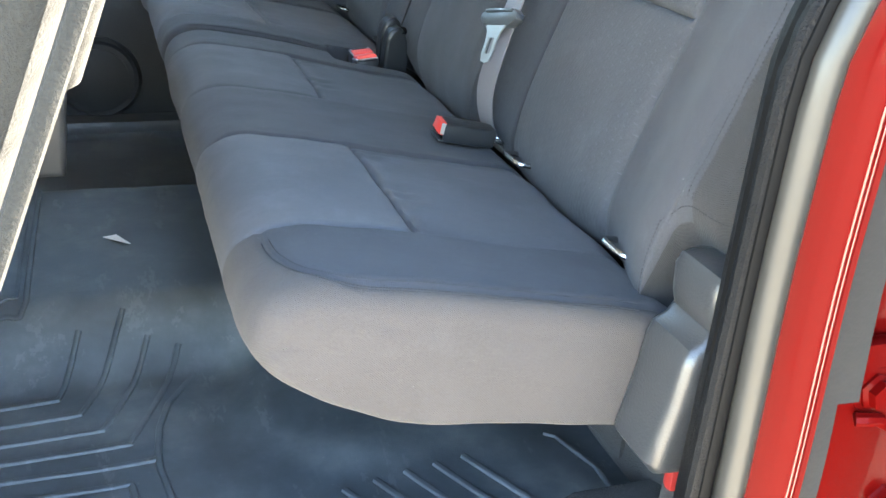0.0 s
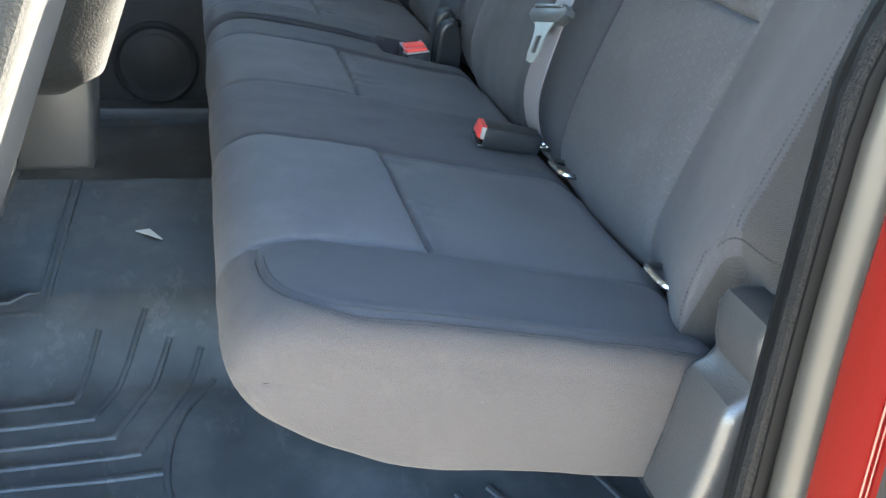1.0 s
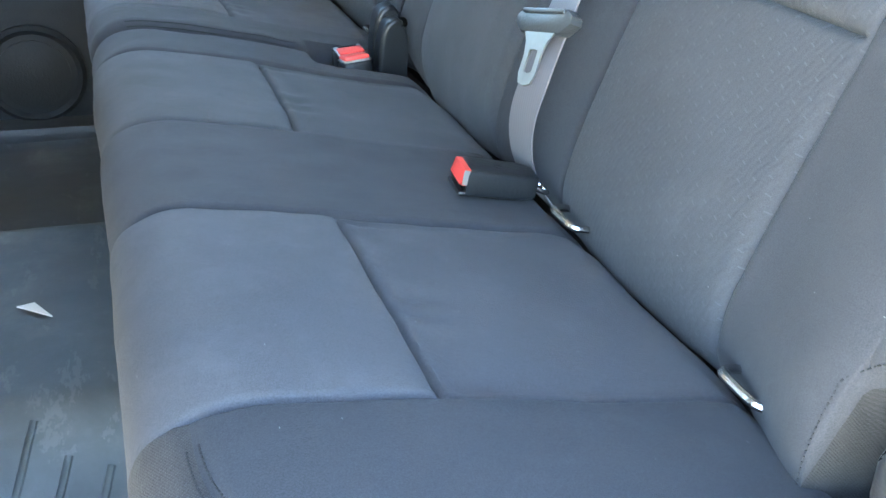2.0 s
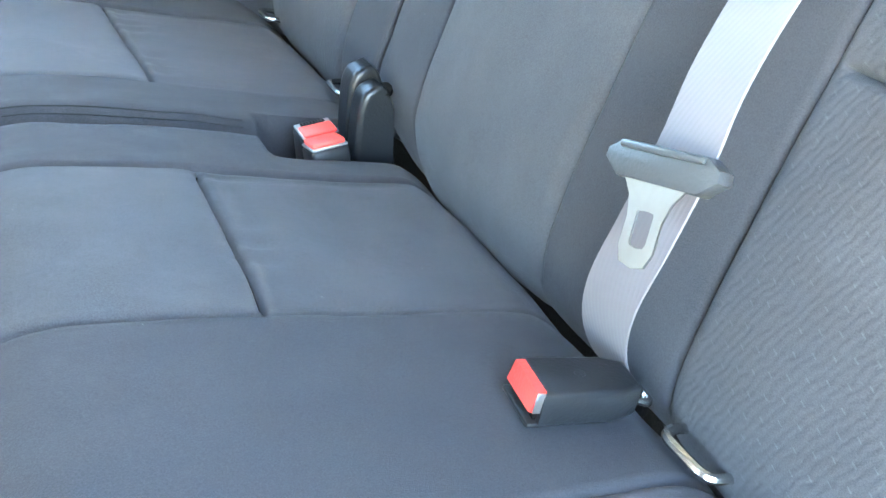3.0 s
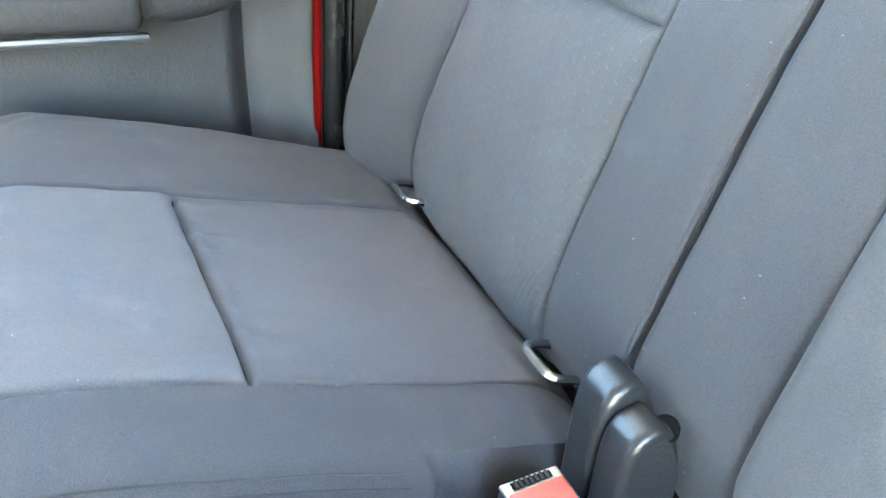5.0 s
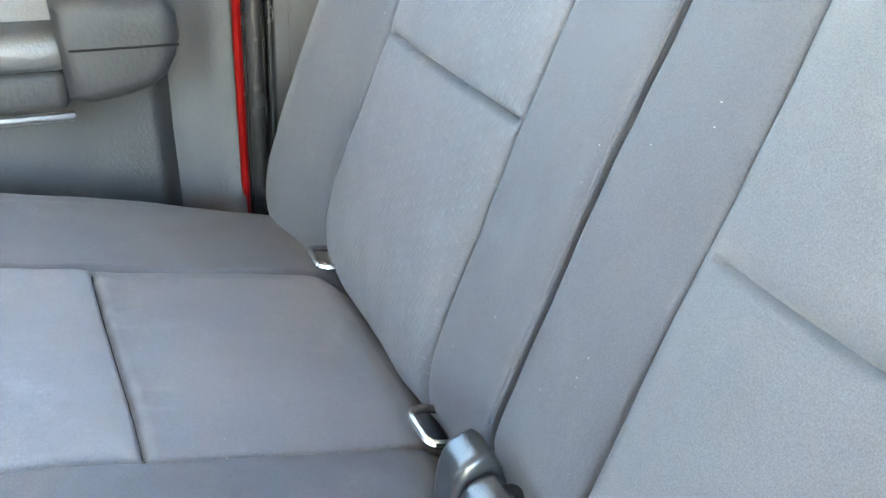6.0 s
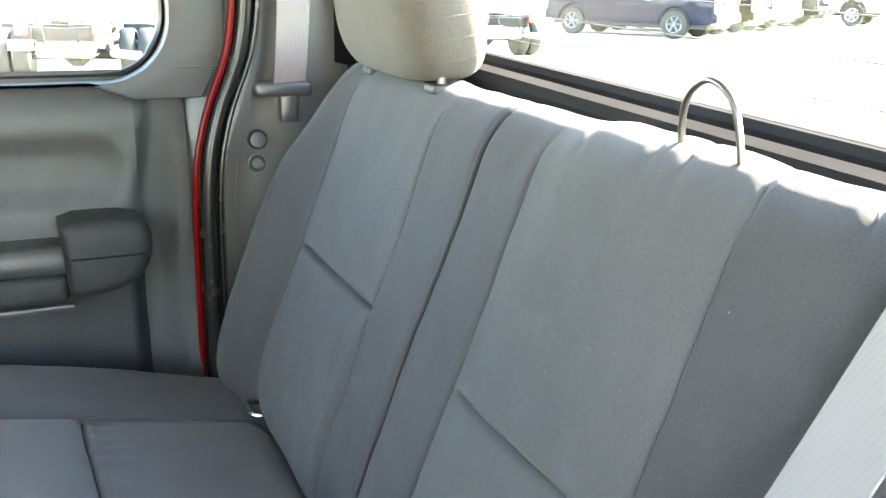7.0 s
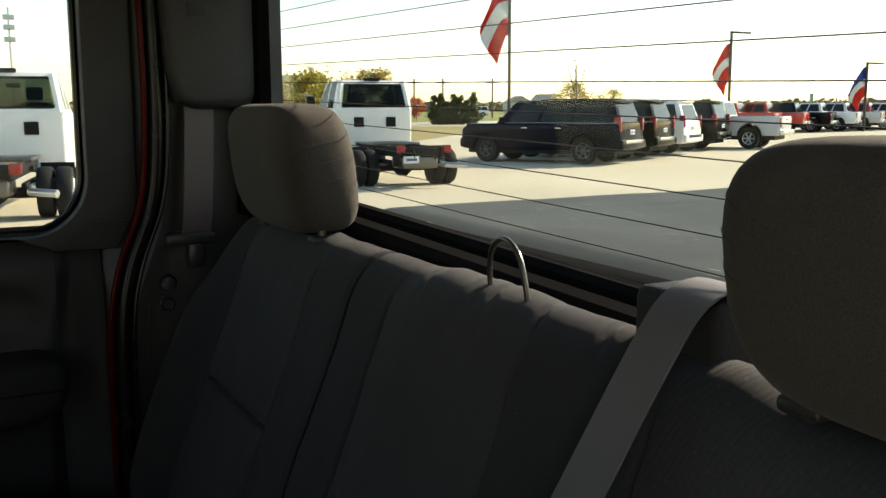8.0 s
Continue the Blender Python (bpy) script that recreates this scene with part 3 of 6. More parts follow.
# armrest with its pull
armrest = part("armrest", block(-0.78, -0.196, 1.455, 1.535, 0.518, 0.556, 0.016, 3), M_PANEL_DARK, door, "long armrest bar")
end_line = smooth_line([(-0.212, 0.584, 0), (-0.196, 0.590, 0), (-0.128, 0.589, 0), (-0.104, 0.578, 0), (-0.096, 0.556, 0), (-0.106, 0.520, 0), (-0.132, 0.498, 0), (-0.190, 0.488, 0), (-0.205, 0.494, 0)], 15)
part("armrest_end", prism([(p[0], p[1]) for p in end_line], "y", 1.440, 1.540, 0.020, 5), M_ARM, door, "rounded black armrest end")
part("joint", block(-0.200, -0.100, 1.4385, 1.4405, 0.5425, 0.5445), M_HOLE, door)
part("pull_cup", block(-0.72, -0.204, 1.462, 1.535, 0.478, 0.520, 0.012, 3), M_ARM, door)
part("pull_lip", block(-0.72, -0.200, 1.458, 1.47, 0.470, 0.479, 0.004, 2), M_TRIM, door)
# speaker low in the door
speaker = part("speaker", lathe([(0.085, 0.0), (0.085, 0.012), (0.078, 0.018), (0.070, 0.012), (0.0, 0.016)], (-0.47, 1.494, 0.185), (0, -1, 0), 36), M_DOOR_SHADED, door, "round speaker grille")
part("speaker_cone", lathe([(0.060, 0.0), (0.060, 0.004), (0.030, 0.010), (0.0, 0.012)], (-0.47, 1.482, 0.185), (0, -1, 0), 36), M_DOOR_SHADED, speaker)
part("sill_plate", block(-0.95, 0.03, 1.44, 1.60, 0.055, 0.105, 0.012), M_PANEL_DARK, door)

# red body flange, rubber seals and the pillar trim behind the far door
frame_far = thing("door_frame", "red painted door flange with black rubber seal", "door frame", kind="structure")
FLANGE = [(-0.036, 1.500, 0.20), (-0.034, 1.500, 0.45), (-0.030, 1.500, 0.62), (-0.012, 1.503, 0.71), (0.022, 1.506, 0.80), (0.034, 1.506, 0.90), (0.036, 1.506, 1.05), (0.030, 1.506, 1.235)]
line = smooth_line(FLANGE, 50)
part("flange", tube(line, 0.0046, 8), M_RED, frame_far, "thin red painted flange")
part("seal", tube([p + Vector((0.019, 0.008, 0)) for p in line], 0.0135, 10), M_RUBBER, frame_far, "black rubber bulb seal")
part("seal_strip", tube([p + Vector((0.034, -0.004, 0)) for p in line], 0.0035, 8), M_RUBBER, frame_far)
back_strip = [[p + Vector((a, b, 0)) for p in line] for a, b in ((-0.05, 0.062), (-0.02, 0.030), (0.03, 0.026), (0.06, 0.020))]
patchwork(back_strip, lambda i, j: "a", {"a": ("flange_back", M_BLACK, "")}, frame_far, False)

pillar = thing("pillar_trim", "grey plastic rear pillar trim with belt slot", "pillar", kind="structure")
pl = smooth_line([(p.x + 0.042, p.z) for p in line[::7]] + [(line[-1].x + 0.042, 1.24)], 40)
rows = [[Vector((pl[i][0] + k * (0.27 - pl[i][0]), 1.528 + 0.020 * math.sin(k * 1.5) - 0.02 * groove(k - 0.0, 0.08), pl[i][1])) for k in np.linspace(0, 1, 24).tolist()] for i in range(40)]
patchwork(rows, lambda i, j: "a", {"a": ("trim", M_PILLAR, "")}, pillar, False)
part("upper_trim", prism([(0.055, 1.24), (0.068, 1.00), (0.082, 0.955), (0.110, 0.946), (0.190, 0.946), (0.215, 0.965), (0.245, 1.24)], "y", 1.478, 1.545, 0.016, 3), M_PANEL_DARK, pillar, "dark upper pillar cover")
part("inlay", block(0.100, 0.130, 1.4765, 1.4790, 1.085, 1.105, 0.001), M_PANEL, pillar)
part("window_post", prism([(0.186, 1.500), (0.206, 1.469), (0.223, 1.464), (0.250, 1.600), (0.255, 1.68), (0.18, 1.68)], "z", 0.776, 1.240), M_DEAD_BLACK, pillar)
part("coat_hook", lathe([(0.014, 0), (0.014, 0.008), (0.011, 0.012), (0.0, 0.013)], (0.062, 1.525, 0.672), (0, -1, 0.1), 20), M_TRIM, pillar)
part("hook_eye", tube([(0.058 + 0.010 * math.cos(a * math.pi / 6), 1.512, 0.640 + 0.010 * math.sin(a * math.pi / 6)) for a in range(12)], 0.0028, 6, True), M_BLACK, pillar)
part("foot_cover", block(-0.006, 0.045, 1.425, 1.50, 0.318, 0.345, 0.010, 3), M_PILLAR, pillar, "grey plastic foot of the pillar trim")

belt_far = thing("seat_belt", "brownish shoulder belt hanging at the far pillar, darkened for shade", "seat belt", "seat belts")
part("webbing", band([(0.118, 1.508, 0.985), (0.117, 1.497, 0.93), (0.113, 1.497, 0.85), (0.109, 1.50, 0.78), (0.108, 1.512, 0.745)], (1, 0.1, 0), 0.047, 0.0016), M_WEB_SHADED, belt_far)
part("belt_guide", block(0.058, 0.142, 1.505, 1.530, 0.732, 0.754, 0.007, 3), M_TRIM, belt_far)
part("guide_clip", block(0.094, 0.122, 1.508, 1.53, 0.695, 0.742, 0.006), M_TRIM, belt_far)

# unseen header, added to narrow the light over the dash
tagged(part("wall_header", block(-1.74, -1.40, -0.08, 1.60, 1.165, 1.234, 0.02), M_HEADLINER), "plain unseen cloth header limiting light through the windscreen", "wall", kind="structure")

# far front wall, closed and plain
wall_far = tagged(part("wall_far", block(-1.75, -0.955, 1.50, 1.60, 0.05, 0.77, 0.01), M_PANEL), "plain grey front door panel", "wall", kind="structure")
part("door_post", block(-0.985, -0.955, 1.52, 1.60, 0.77, 1.24, 0.008), M_PANEL_DARK, wall_far)
part("front_post", block(-1.75, -1.68, 1.50, 1.60, 0.62, 1.24, 0.01), M_PANEL_DARK, wall_far)
part("front_post", block(-1.75, -1.68, -0.10, 0.0, 0.62, 1.24, 0.01), M_PANEL_DARK, wall_far)

# front panes out of view, added to set how much light comes in
front_glass = thing("window_2", "unseen clear windscreen and front side window", "window", kind="structure")
part("windscreen", block(-1.70, -1.695, -0.02, 1.50, 0.79, 1.17), M_CLEAR, front_glass).visible_shadow = False
part("side_pane", block(-1.69, -0.98, 1.545, 1.549, 0.765, 1.236), M_CLEAR, front_glass).visible_shadow = False

# ---------------------------------------------------------------- near door opening
frame_near = thing("door_frame", "open door frame with grey rubber seal and red painted jamb", "door frame", kind="structure")


def lean(z):
    return 0.10 * max(z - 0.75, 0.0)


def upright(profile, z0, z1, name, material, label="", sharp=40, lead=0.0):
    """Draw a plan outline up the door frame, which leans inwards a little."""
    rows = []
    for z in np.linspace(z0, z1, 40).tolist():
        rows.append([Vector((x + 0.065 * step(0.59, 0.80, z) - lead * step(0.25, 0.50, z), y + lean(z), z)) for x, y in profile])
    n = len(profile)
    verts = [tuple(p) for r in rows for p in r]
    faces = [(j * n + i, j * n + (i + 1) % n, (j + 1) * n + (i + 1) % n, (j + 1) * n + i) for j in range(39) for i in range(n)]
    return sheet(name, verts, faces, material, frame_near, label, sharp)


upright([(-0.0635, -0.074), (-0.062, -0.079), (-0.056, -0.080), (0.03, -0.040), (0.25, -0.035), (0.25, -0.006), (0.062, -0.006), (-0.046, -0.040)], 0.11, 1.24, "pillar_cover", M_PEBBLE, "black pebbled pillar cover")
bulb = [(-0.0310 + 0.0115 * math.cos(a * math.pi / 12), -0.083 + 0.0125 * math.sin(a * math.pi / 12)) for a in range(24)]
upright(bulb, 0.02, 1.24, "seal", M_DOOR_SEAL, "thick grey rubber door seal", 60, 0.008)
# near-black strip standing for the shade on the seal's inward half and gap
upright([(-0.056, -0.060), (-0.0555, -0.0815), (-0.051, -0.0835), (-0.046, -0.081), (-0.038, -0.074), (-0.034, -0.060)], 0.02, 1.24, "seal_strip", M_DEAD_BLACK, "black strip for the door seal's shaded inner half", 60, 0.003)
upright([(-0.018, -0.078), (-0.015, -0.083), (-0.010, -0.0855), (0.001, -0.0865), (0.005, -0.0885), (0.009, -0.0925), (0.013, -0.0945), (0.019, -0.0945), (0.021, -0.0925), (0.024, -0.0925), (0.027, -0.0945), (0.030, -0.0915), (0.031, -0.080), (0.031, -0.05), (-0.018, -0.05)], 0.0, 1.26, "jamb", M_RED, "glossy red painted jamb", 30, 0.009)
# thin high-gloss beads added to give the jamb its bright reflected streaks
for x, r in ((0.0145, 0.0015), (0.0190, 0.0011)):
    upright([(x + r * math.cos(a * math.pi / 6), -0.0945 + r * math.sin(a * math.pi / 6)) for a in range(12)], 0.0, 1.26, "streak_bead", M_RED_STREAK, "", 60, 0.009)
upright([(0.033, -0.080), (0.037, -0.086), (0.072, -0.088), (0.078, -0.082), (0.078, -0.05), (0.033, -0.05)], 0.352, 1.24, "weatherstrip", M_WEATHER, "grey weatherstrip beside the hinge", 40, 0.018)
upright([(0.033, -0.080), (0.037, -0.085), (0.054, -0.086), (0.059, -0.080), (0.059, -0.05), (0.033, -0.05)], 0.02, 0.352, "weatherstrip", M_WEATHER, "", 40, 0.018)
part("hinge_plate", prism([(0.058, 0.02), (0.30, 0.02), (0.30, 0.386), (0.074, 0.386), (0.058, 0.34)], "y", -0.066, -0.050, 0.004), M_RED, frame_near)
part("hinge_lip", tube([(0.085, -0.072, 0.322), (0.10, -0.080, 0.325), (0.13, -0.088, 0.310), (0.17, -0.09, 0.29), (0.24, -0.09, 0.285)], 0.006, 8), M_RED, frame_near)
part("bolt", lathe([(0.017, 0), (0.017, 0.003), (0.013, 0.005), (0.0125, 0.013), (0.0, 0.0145)], (0.104, -0.068, 0.343), (-0.1, -1, 0.1), 6), M_RED, frame_near, "red painted hinge bolt")
part("bolt_washer", lathe([(0.021, 0), (0.021, 0.0025), (0.0, 0.003)], (0.104, -0.066, 0.343), (-0.1, -1, 0.1), 24), M_RED, frame_near)
part("bolt", lathe([(0.017, 0), (0.013, 0.005), (0.0125, 0.013), (0.0, 0.0145)], (0.150, -0.068, 0.225), (-0.1, -1, 0.1), 6), M_RED, frame_near)
part("sill", block(-1.70, 0.06, -0.115, -0.045, -0.02, 0.085, 0.015, 3), M_RED, frame_near, "red painted door sill")
part("sill_cover", block(-1.70, -0.10, -0.085, 0.0, 0.075, 0.128, 0.014, 3), M_PANEL_DARK, frame_near)
part("quarter_panel", block(0.24, 0.40, -0.125, -0.095, -0.05, 1.27, 0.012), M_RED, frame_near)
part("quarter_panel", block(0.062, 0.24, -0.048, -0.030, -0.02, 1.26, 0.006), M_RED, frame_near)
part("tie_strap", block(-0.022, 0.014, -0.004, 0.010, 0.214, 0.247, 0.004), M_TAPE, frame_near, "scrap of red tape below the trim")
part("quarter_panel", block(-0.02, 0.40, 1.575, 1.612, -0.05, 0.80, 0.012), M_RED, frame_far)
part("quarter_panel", block(0.06, 0.258, 1.682, 1.712, 0.76, 1.27, 0.006), M_RED, frame_far)
part("quarter_panel", block(0.06, 0.262, 1.612, 1.676, 0.74, 0.775, 0.006), M_RED, frame_far)

# this open door lies out of view; it is placed to block sun
near_door = thing("door_2", "unseen rear access door standing wide open, shading the opening", "door", kind="structure", at=pose(0.115, -0.125, 0, 0, 0, -84))
part("door_panel", block(0.0, 0.66, -0.03, 0.02, -0.02, 0.77, 0.02, 3), M_PANEL, near_door)
part("door_shell", block(0.0, 0.66, 0.022, 0.06, -0.05, 0.77, 0.02, 3), M_RED, near_door)
for x0, x1, z0, z1 in ((0.0, 0.07, 0.77, 1.22), (0.61, 0.66, 0.77, 1.22), (0.07, 0.61, 1.17, 1.22)):
    part("window_frame", block(x0, x1, -0.01, 0.045, z0, z1, 0.01), M_TRIM, near_door)
near_pane = part("pane", block(0.07, 0.61, 0.015, 0.019, 0.77, 1.17), M_GLASS, near_door)
near_pane.visible_shadow = False

# ---------------------------------------------------------------- rear bench
SLOPE = math.atan(0.335)
UP = Vector((math.sin(SLOPE), 0, math.cos(SLOPE)))
FORE = Vector((-math.cos(SLOPE), 0, math.sin(SLOPE)))
CUSHION = [(0.020, 0.328), (-0.004, 0.352), (-0.028, 0.3640), (-0.10, 0.3795), (-0.205, 0.4005), (-0.27, 0.412), (-0.318, 0.4185), (-0.348, 0.413), (-0.368, 0.396), (-0.374, 0.368), (-0.361, 0.346), (-0.331, 0.3235), (-0.295, 0.304), (-0.24, 0.282), (-0.15, 0.266), (-0.06, 0.250), (0.0, 0.246), (0.022, 0.262), (0.028, 0.310)]


SEAM_E, SEAM_A, SEAM_P = 0.095, 0.082, 2.8


def side_seam(e, a):
    """Signed distance from the stitched seam that runs along the cushion's outer edge and hooks round its front corner.
    e: distance from the cushion's end, a: length along its skin from the point above the knee."""
    u = max(0.111 - e, 0.0) / SEAM_E
    v = max(a, 0.0) / SEAM_A
    return SEAM_E * (1 - (u ** SEAM_P + v ** SEAM_P) ** (1 / SEAM_P))


def make_cushion(seat, y0, y1, outer, inserts, pocket, slant):
    """One foam cushion. outer: -1 or 1, its door side; inserts: (from, to, kind) across the width."""
    prof = [Vector((p[0], p[1], 0)) for p in smooth_line([(x, z, 0) for x, z in CUSHION], 170, True)]
    prof = refine(prof, 0, -0.208, lambda p: p[1] > 0.35)
    nrm = profile_frame(prof)
    arc = [0.0]
    for p, q in zip(prof, prof[1:]):
        arc.append(arc[-1] + (q - p).length)
    knee = next(i for i in range(len(prof)) if prof[i][0] < -0.26)
    arc = [v - arc[knee] for v in arc]
    first = inserts[0][0] - y0 if outer < 0 else y1 - inserts[-1][1]
    r = 0.026
    ys = stations(y0, y1, r, [v for ins in inserts for v in ins[:2]])
    rings = []
    for y in ys:
        ring = []
        inset = end_inset(y, y0, y1, r)
        edge = (y - y0) if outer < 0 else (y1 - y)
        for p, n, a_ in zip(prof, nrm, arc):
            x, z = p[0], p[1]
            top = step(-0.35, 0.15, n[1] - n[0] * 0.9) if x < -0.005 else step(0.3, 0.7, n[1])
            d = -inset * (1 - 0.60 * step(-0.30, -0.82, n[1]))
            d -= 0.006 * step(0.085, 0.0, edge) ** 2 * step(0.35, 1.0, -n[0])
            for a, b, kind in inserts:
                deep = 0.0065 if kind == "insert" else 0.0060
                flat = step(-0.372, -0.330, x)
                d -= top * flat * 0.75 * deep * (groove(y - a, 0.0022) + groove(y - b, 0.0022)) + top * flat * 0.0012 * (groove(y - a, 0.012) + groove(y - b, 0.012))
                mid = step(a, a + 0.05, y) * (1 - step(b - 0.05, b, y))
                d += top * flat * mid * 0.0022
                if a < y < b:
                    ends = step(a - 0.002, a + 0.01, y) * (1 - step(b - 0.01, b + 0.002, y))
                    d -= top * ends * (deep * 1.5 * groove(x + 0.208, 0.0024) + 0.003 * groove(x + 0.208, 0.010))
                    d -= top * ends * 0.0045 * step(-0.208, -0.190, x) * step(0.02, -0.06, x)
                    pull = 0.5 + 0.5 * math.sin(y * 130 + 3 * math.sin(y * 47))
                    d -= top * ends * 0.0030 * pull * groove(x + 0.192, 0.016)
            if edge < first:
                seam = side_seam(edge, a_)
                d -= top * (0.0020 * groove(seam, 0.0035) - 0.0010 * groove(abs(seam) - 0.008, 0.004))
            if outer > 0:
                d += top * 0.009 * step(1.29, 1.37, y) * step(-0.06, -0.22, x)
            bow = 0.0035 * noise.noise(Vector((x * 7, y * 7, z * 7))) + 0.0012 * noise.noise(Vector((x * 28, y * 28, z * 9)))
            d += bow * step(0.0, 0.01, r - inset)
            qx, qz = x + n[0] * d, z + n[1] * d
            if pocket(qx, y) > 0 and z > 0.30:
                qz -= 0.060 * pocket(qx, y)
            shift = slant(y) * groove(x + 0.208, 0.07) * step(0.34, 0.37, z)
            ring.append(Vector((qx + shift, y, qz - 0.2 * shift)))
        rings.append(ring)
    rings, k = capped(rings, 0.004)
    stat = [y0] * k + ys + [y1] * k

    def region(i, j):
        y = (stat[j] + stat[min(j + 1, len(stat) - 1)]) / 2
        x = (prof[i][0] + prof[(i + 1) % len(prof)][0]) / 2
        edge = (y - y0) if outer < 0 else (y1 - y)
        far_end = (j >= len(rings) - 1 - k) if outer < 0 else (j < k)
        if far_end:
            return "inner"
        if j < k or j >= len(rings) - 1 - k:
            return "side" if outer < 0 else "bolster"
        n = nrm[i]
        if x < -0.001 and n[1] - 0.9 * n[0] > -0.25:
            for a, b, kind in inserts:
                if a < y < b:
                    return kind + ("_front" if x < -0.208 else "_rear")
        return "bolster"

    looks = {"side": ("side_panel", M_SIDE, "coarse brownish side cloth"), "bolster": ("cushion", M_BOLSTER, "charcoal cushion cover"), "inner": ("inner_panel", M_BOLSTER, ""),
             "insert_front": ("seat_insert", M_INSERT, "blue-grey front insert"), "insert_rear": ("seat_insert", M_INSERT_SHADED, ""),
             "middle_front": ("middle_panel", M_MIDDLE, ""), "middle_rear": ("middle_panel", M_MIDDLE, "")}
    def rim(q):
        return stat[q] - y0 if outer < 0 else y1 - stat[q]

    made = patchwork(rings, region, looks, seat, True, (lambda i, j: side_seam(rim(j), arc[i]), "side", lambda j: outer < 0 and (rim(j) + rim(j + 1)) / 2 < first))

    def skin(e, a):
        """The point of the cushion's skin at e from its end and a along it, lifted off a little."""
        y = y0 + e if outer < 0 else y1 - e
        j = min(max(next((q for q in range(len(stat)) if stat[q] > y), len(stat) - 1) - 1, 0), len(stat) - 2)
        i = min(max(next((q for q in range(len(arc)) if arc[q] > a), len(arc) - 1) - 1, 0), len(arc) - 2)
        f = (y - stat[j]) / max(stat[j + 1] - stat[j], 1e-9)
        g = (a - arc[i]) / max(arc[i + 1] - arc[i], 1e-9)
        p = rings[j][i].lerp(rings[j][i + 1], g).lerp(rings[j + 1][i].lerp(rings[j + 1][i + 1], g), f)
        return p + Vector((nrm[i][0], 0, nrm[i][1])) * 0.0008

    # the sewn line across each insert
    row = min((q for q in range(len(prof)) if prof[q][1] > 0.35), key=lambda q: abs(prof[q][0] + 0.208))
    for a, b, kind in inserts:
        sewn = [rings[j][row] + Vector((0, 0, 0.0002)) for j in range(len(stat)) if a + 0.002 < stat[j] < b - 0.002]
        part("seam", tube(sewn, 0.0011, 6), M_DEAD_BLACK, seat, "dark sewn seam")

    # two rows of stitches, one on each side of the edge seam
    bm = bmesh.new()
    for off in (-0.0038, 0.0038) if outer < 0 else ():
        k_ = 1 - off / SEAM_E
        way = [(0.111 - SEAM_E * k_, -0.225 + 0.0125 * q) for q in range(18)]
        for q in range(1, 40):
            c, s = math.cos(q * math.pi / 80), math.sin(q * math.pi / 80)
            way.append((0.111 - SEAM_E * k_ * c ** (2 / SEAM_P), SEAM_A * k_ * s ** (2 / SEAM_P)))
        run = smooth_line([skin(e, a) for e, a in way], 260)
        for s in range(0, 258, 2):
            tube([run[s], run[s + 1]], 0.00055, 4, False, bm)
    # stitches along the edge beside the other section
    for off in (-0.0035, 0.0035) if outer > 0 else ():
        e = y1 - y0 - 0.012 - off
        run = smooth_line([skin(e, -0.13 + 0.02 * q) for q in range(11)], 120)
        tube(run, 0.0007, 5, False, bm)
    tagged(part("stitching", bm, M_THREAD, seat), "dark thread stitches", kind="stuff")
    return made


BACK = [(-0.016, -0.038), (-0.008, -0.019), (0.010, -0.004), (0.034, 0.0045), (0.07, 0.008), (0.16, 0.008), (0.26, 0.004), (0.36, 0.0), (0.42, -0.003), (0.452, -0.016), (0.468, -0.040), (0.462, -0.066), (0.44, -0.080), (0.3, -0.082), (0.1, -0.082), (-0.01, -0.075)]
SEAM_U = 0.226
NOTCH = 0.080


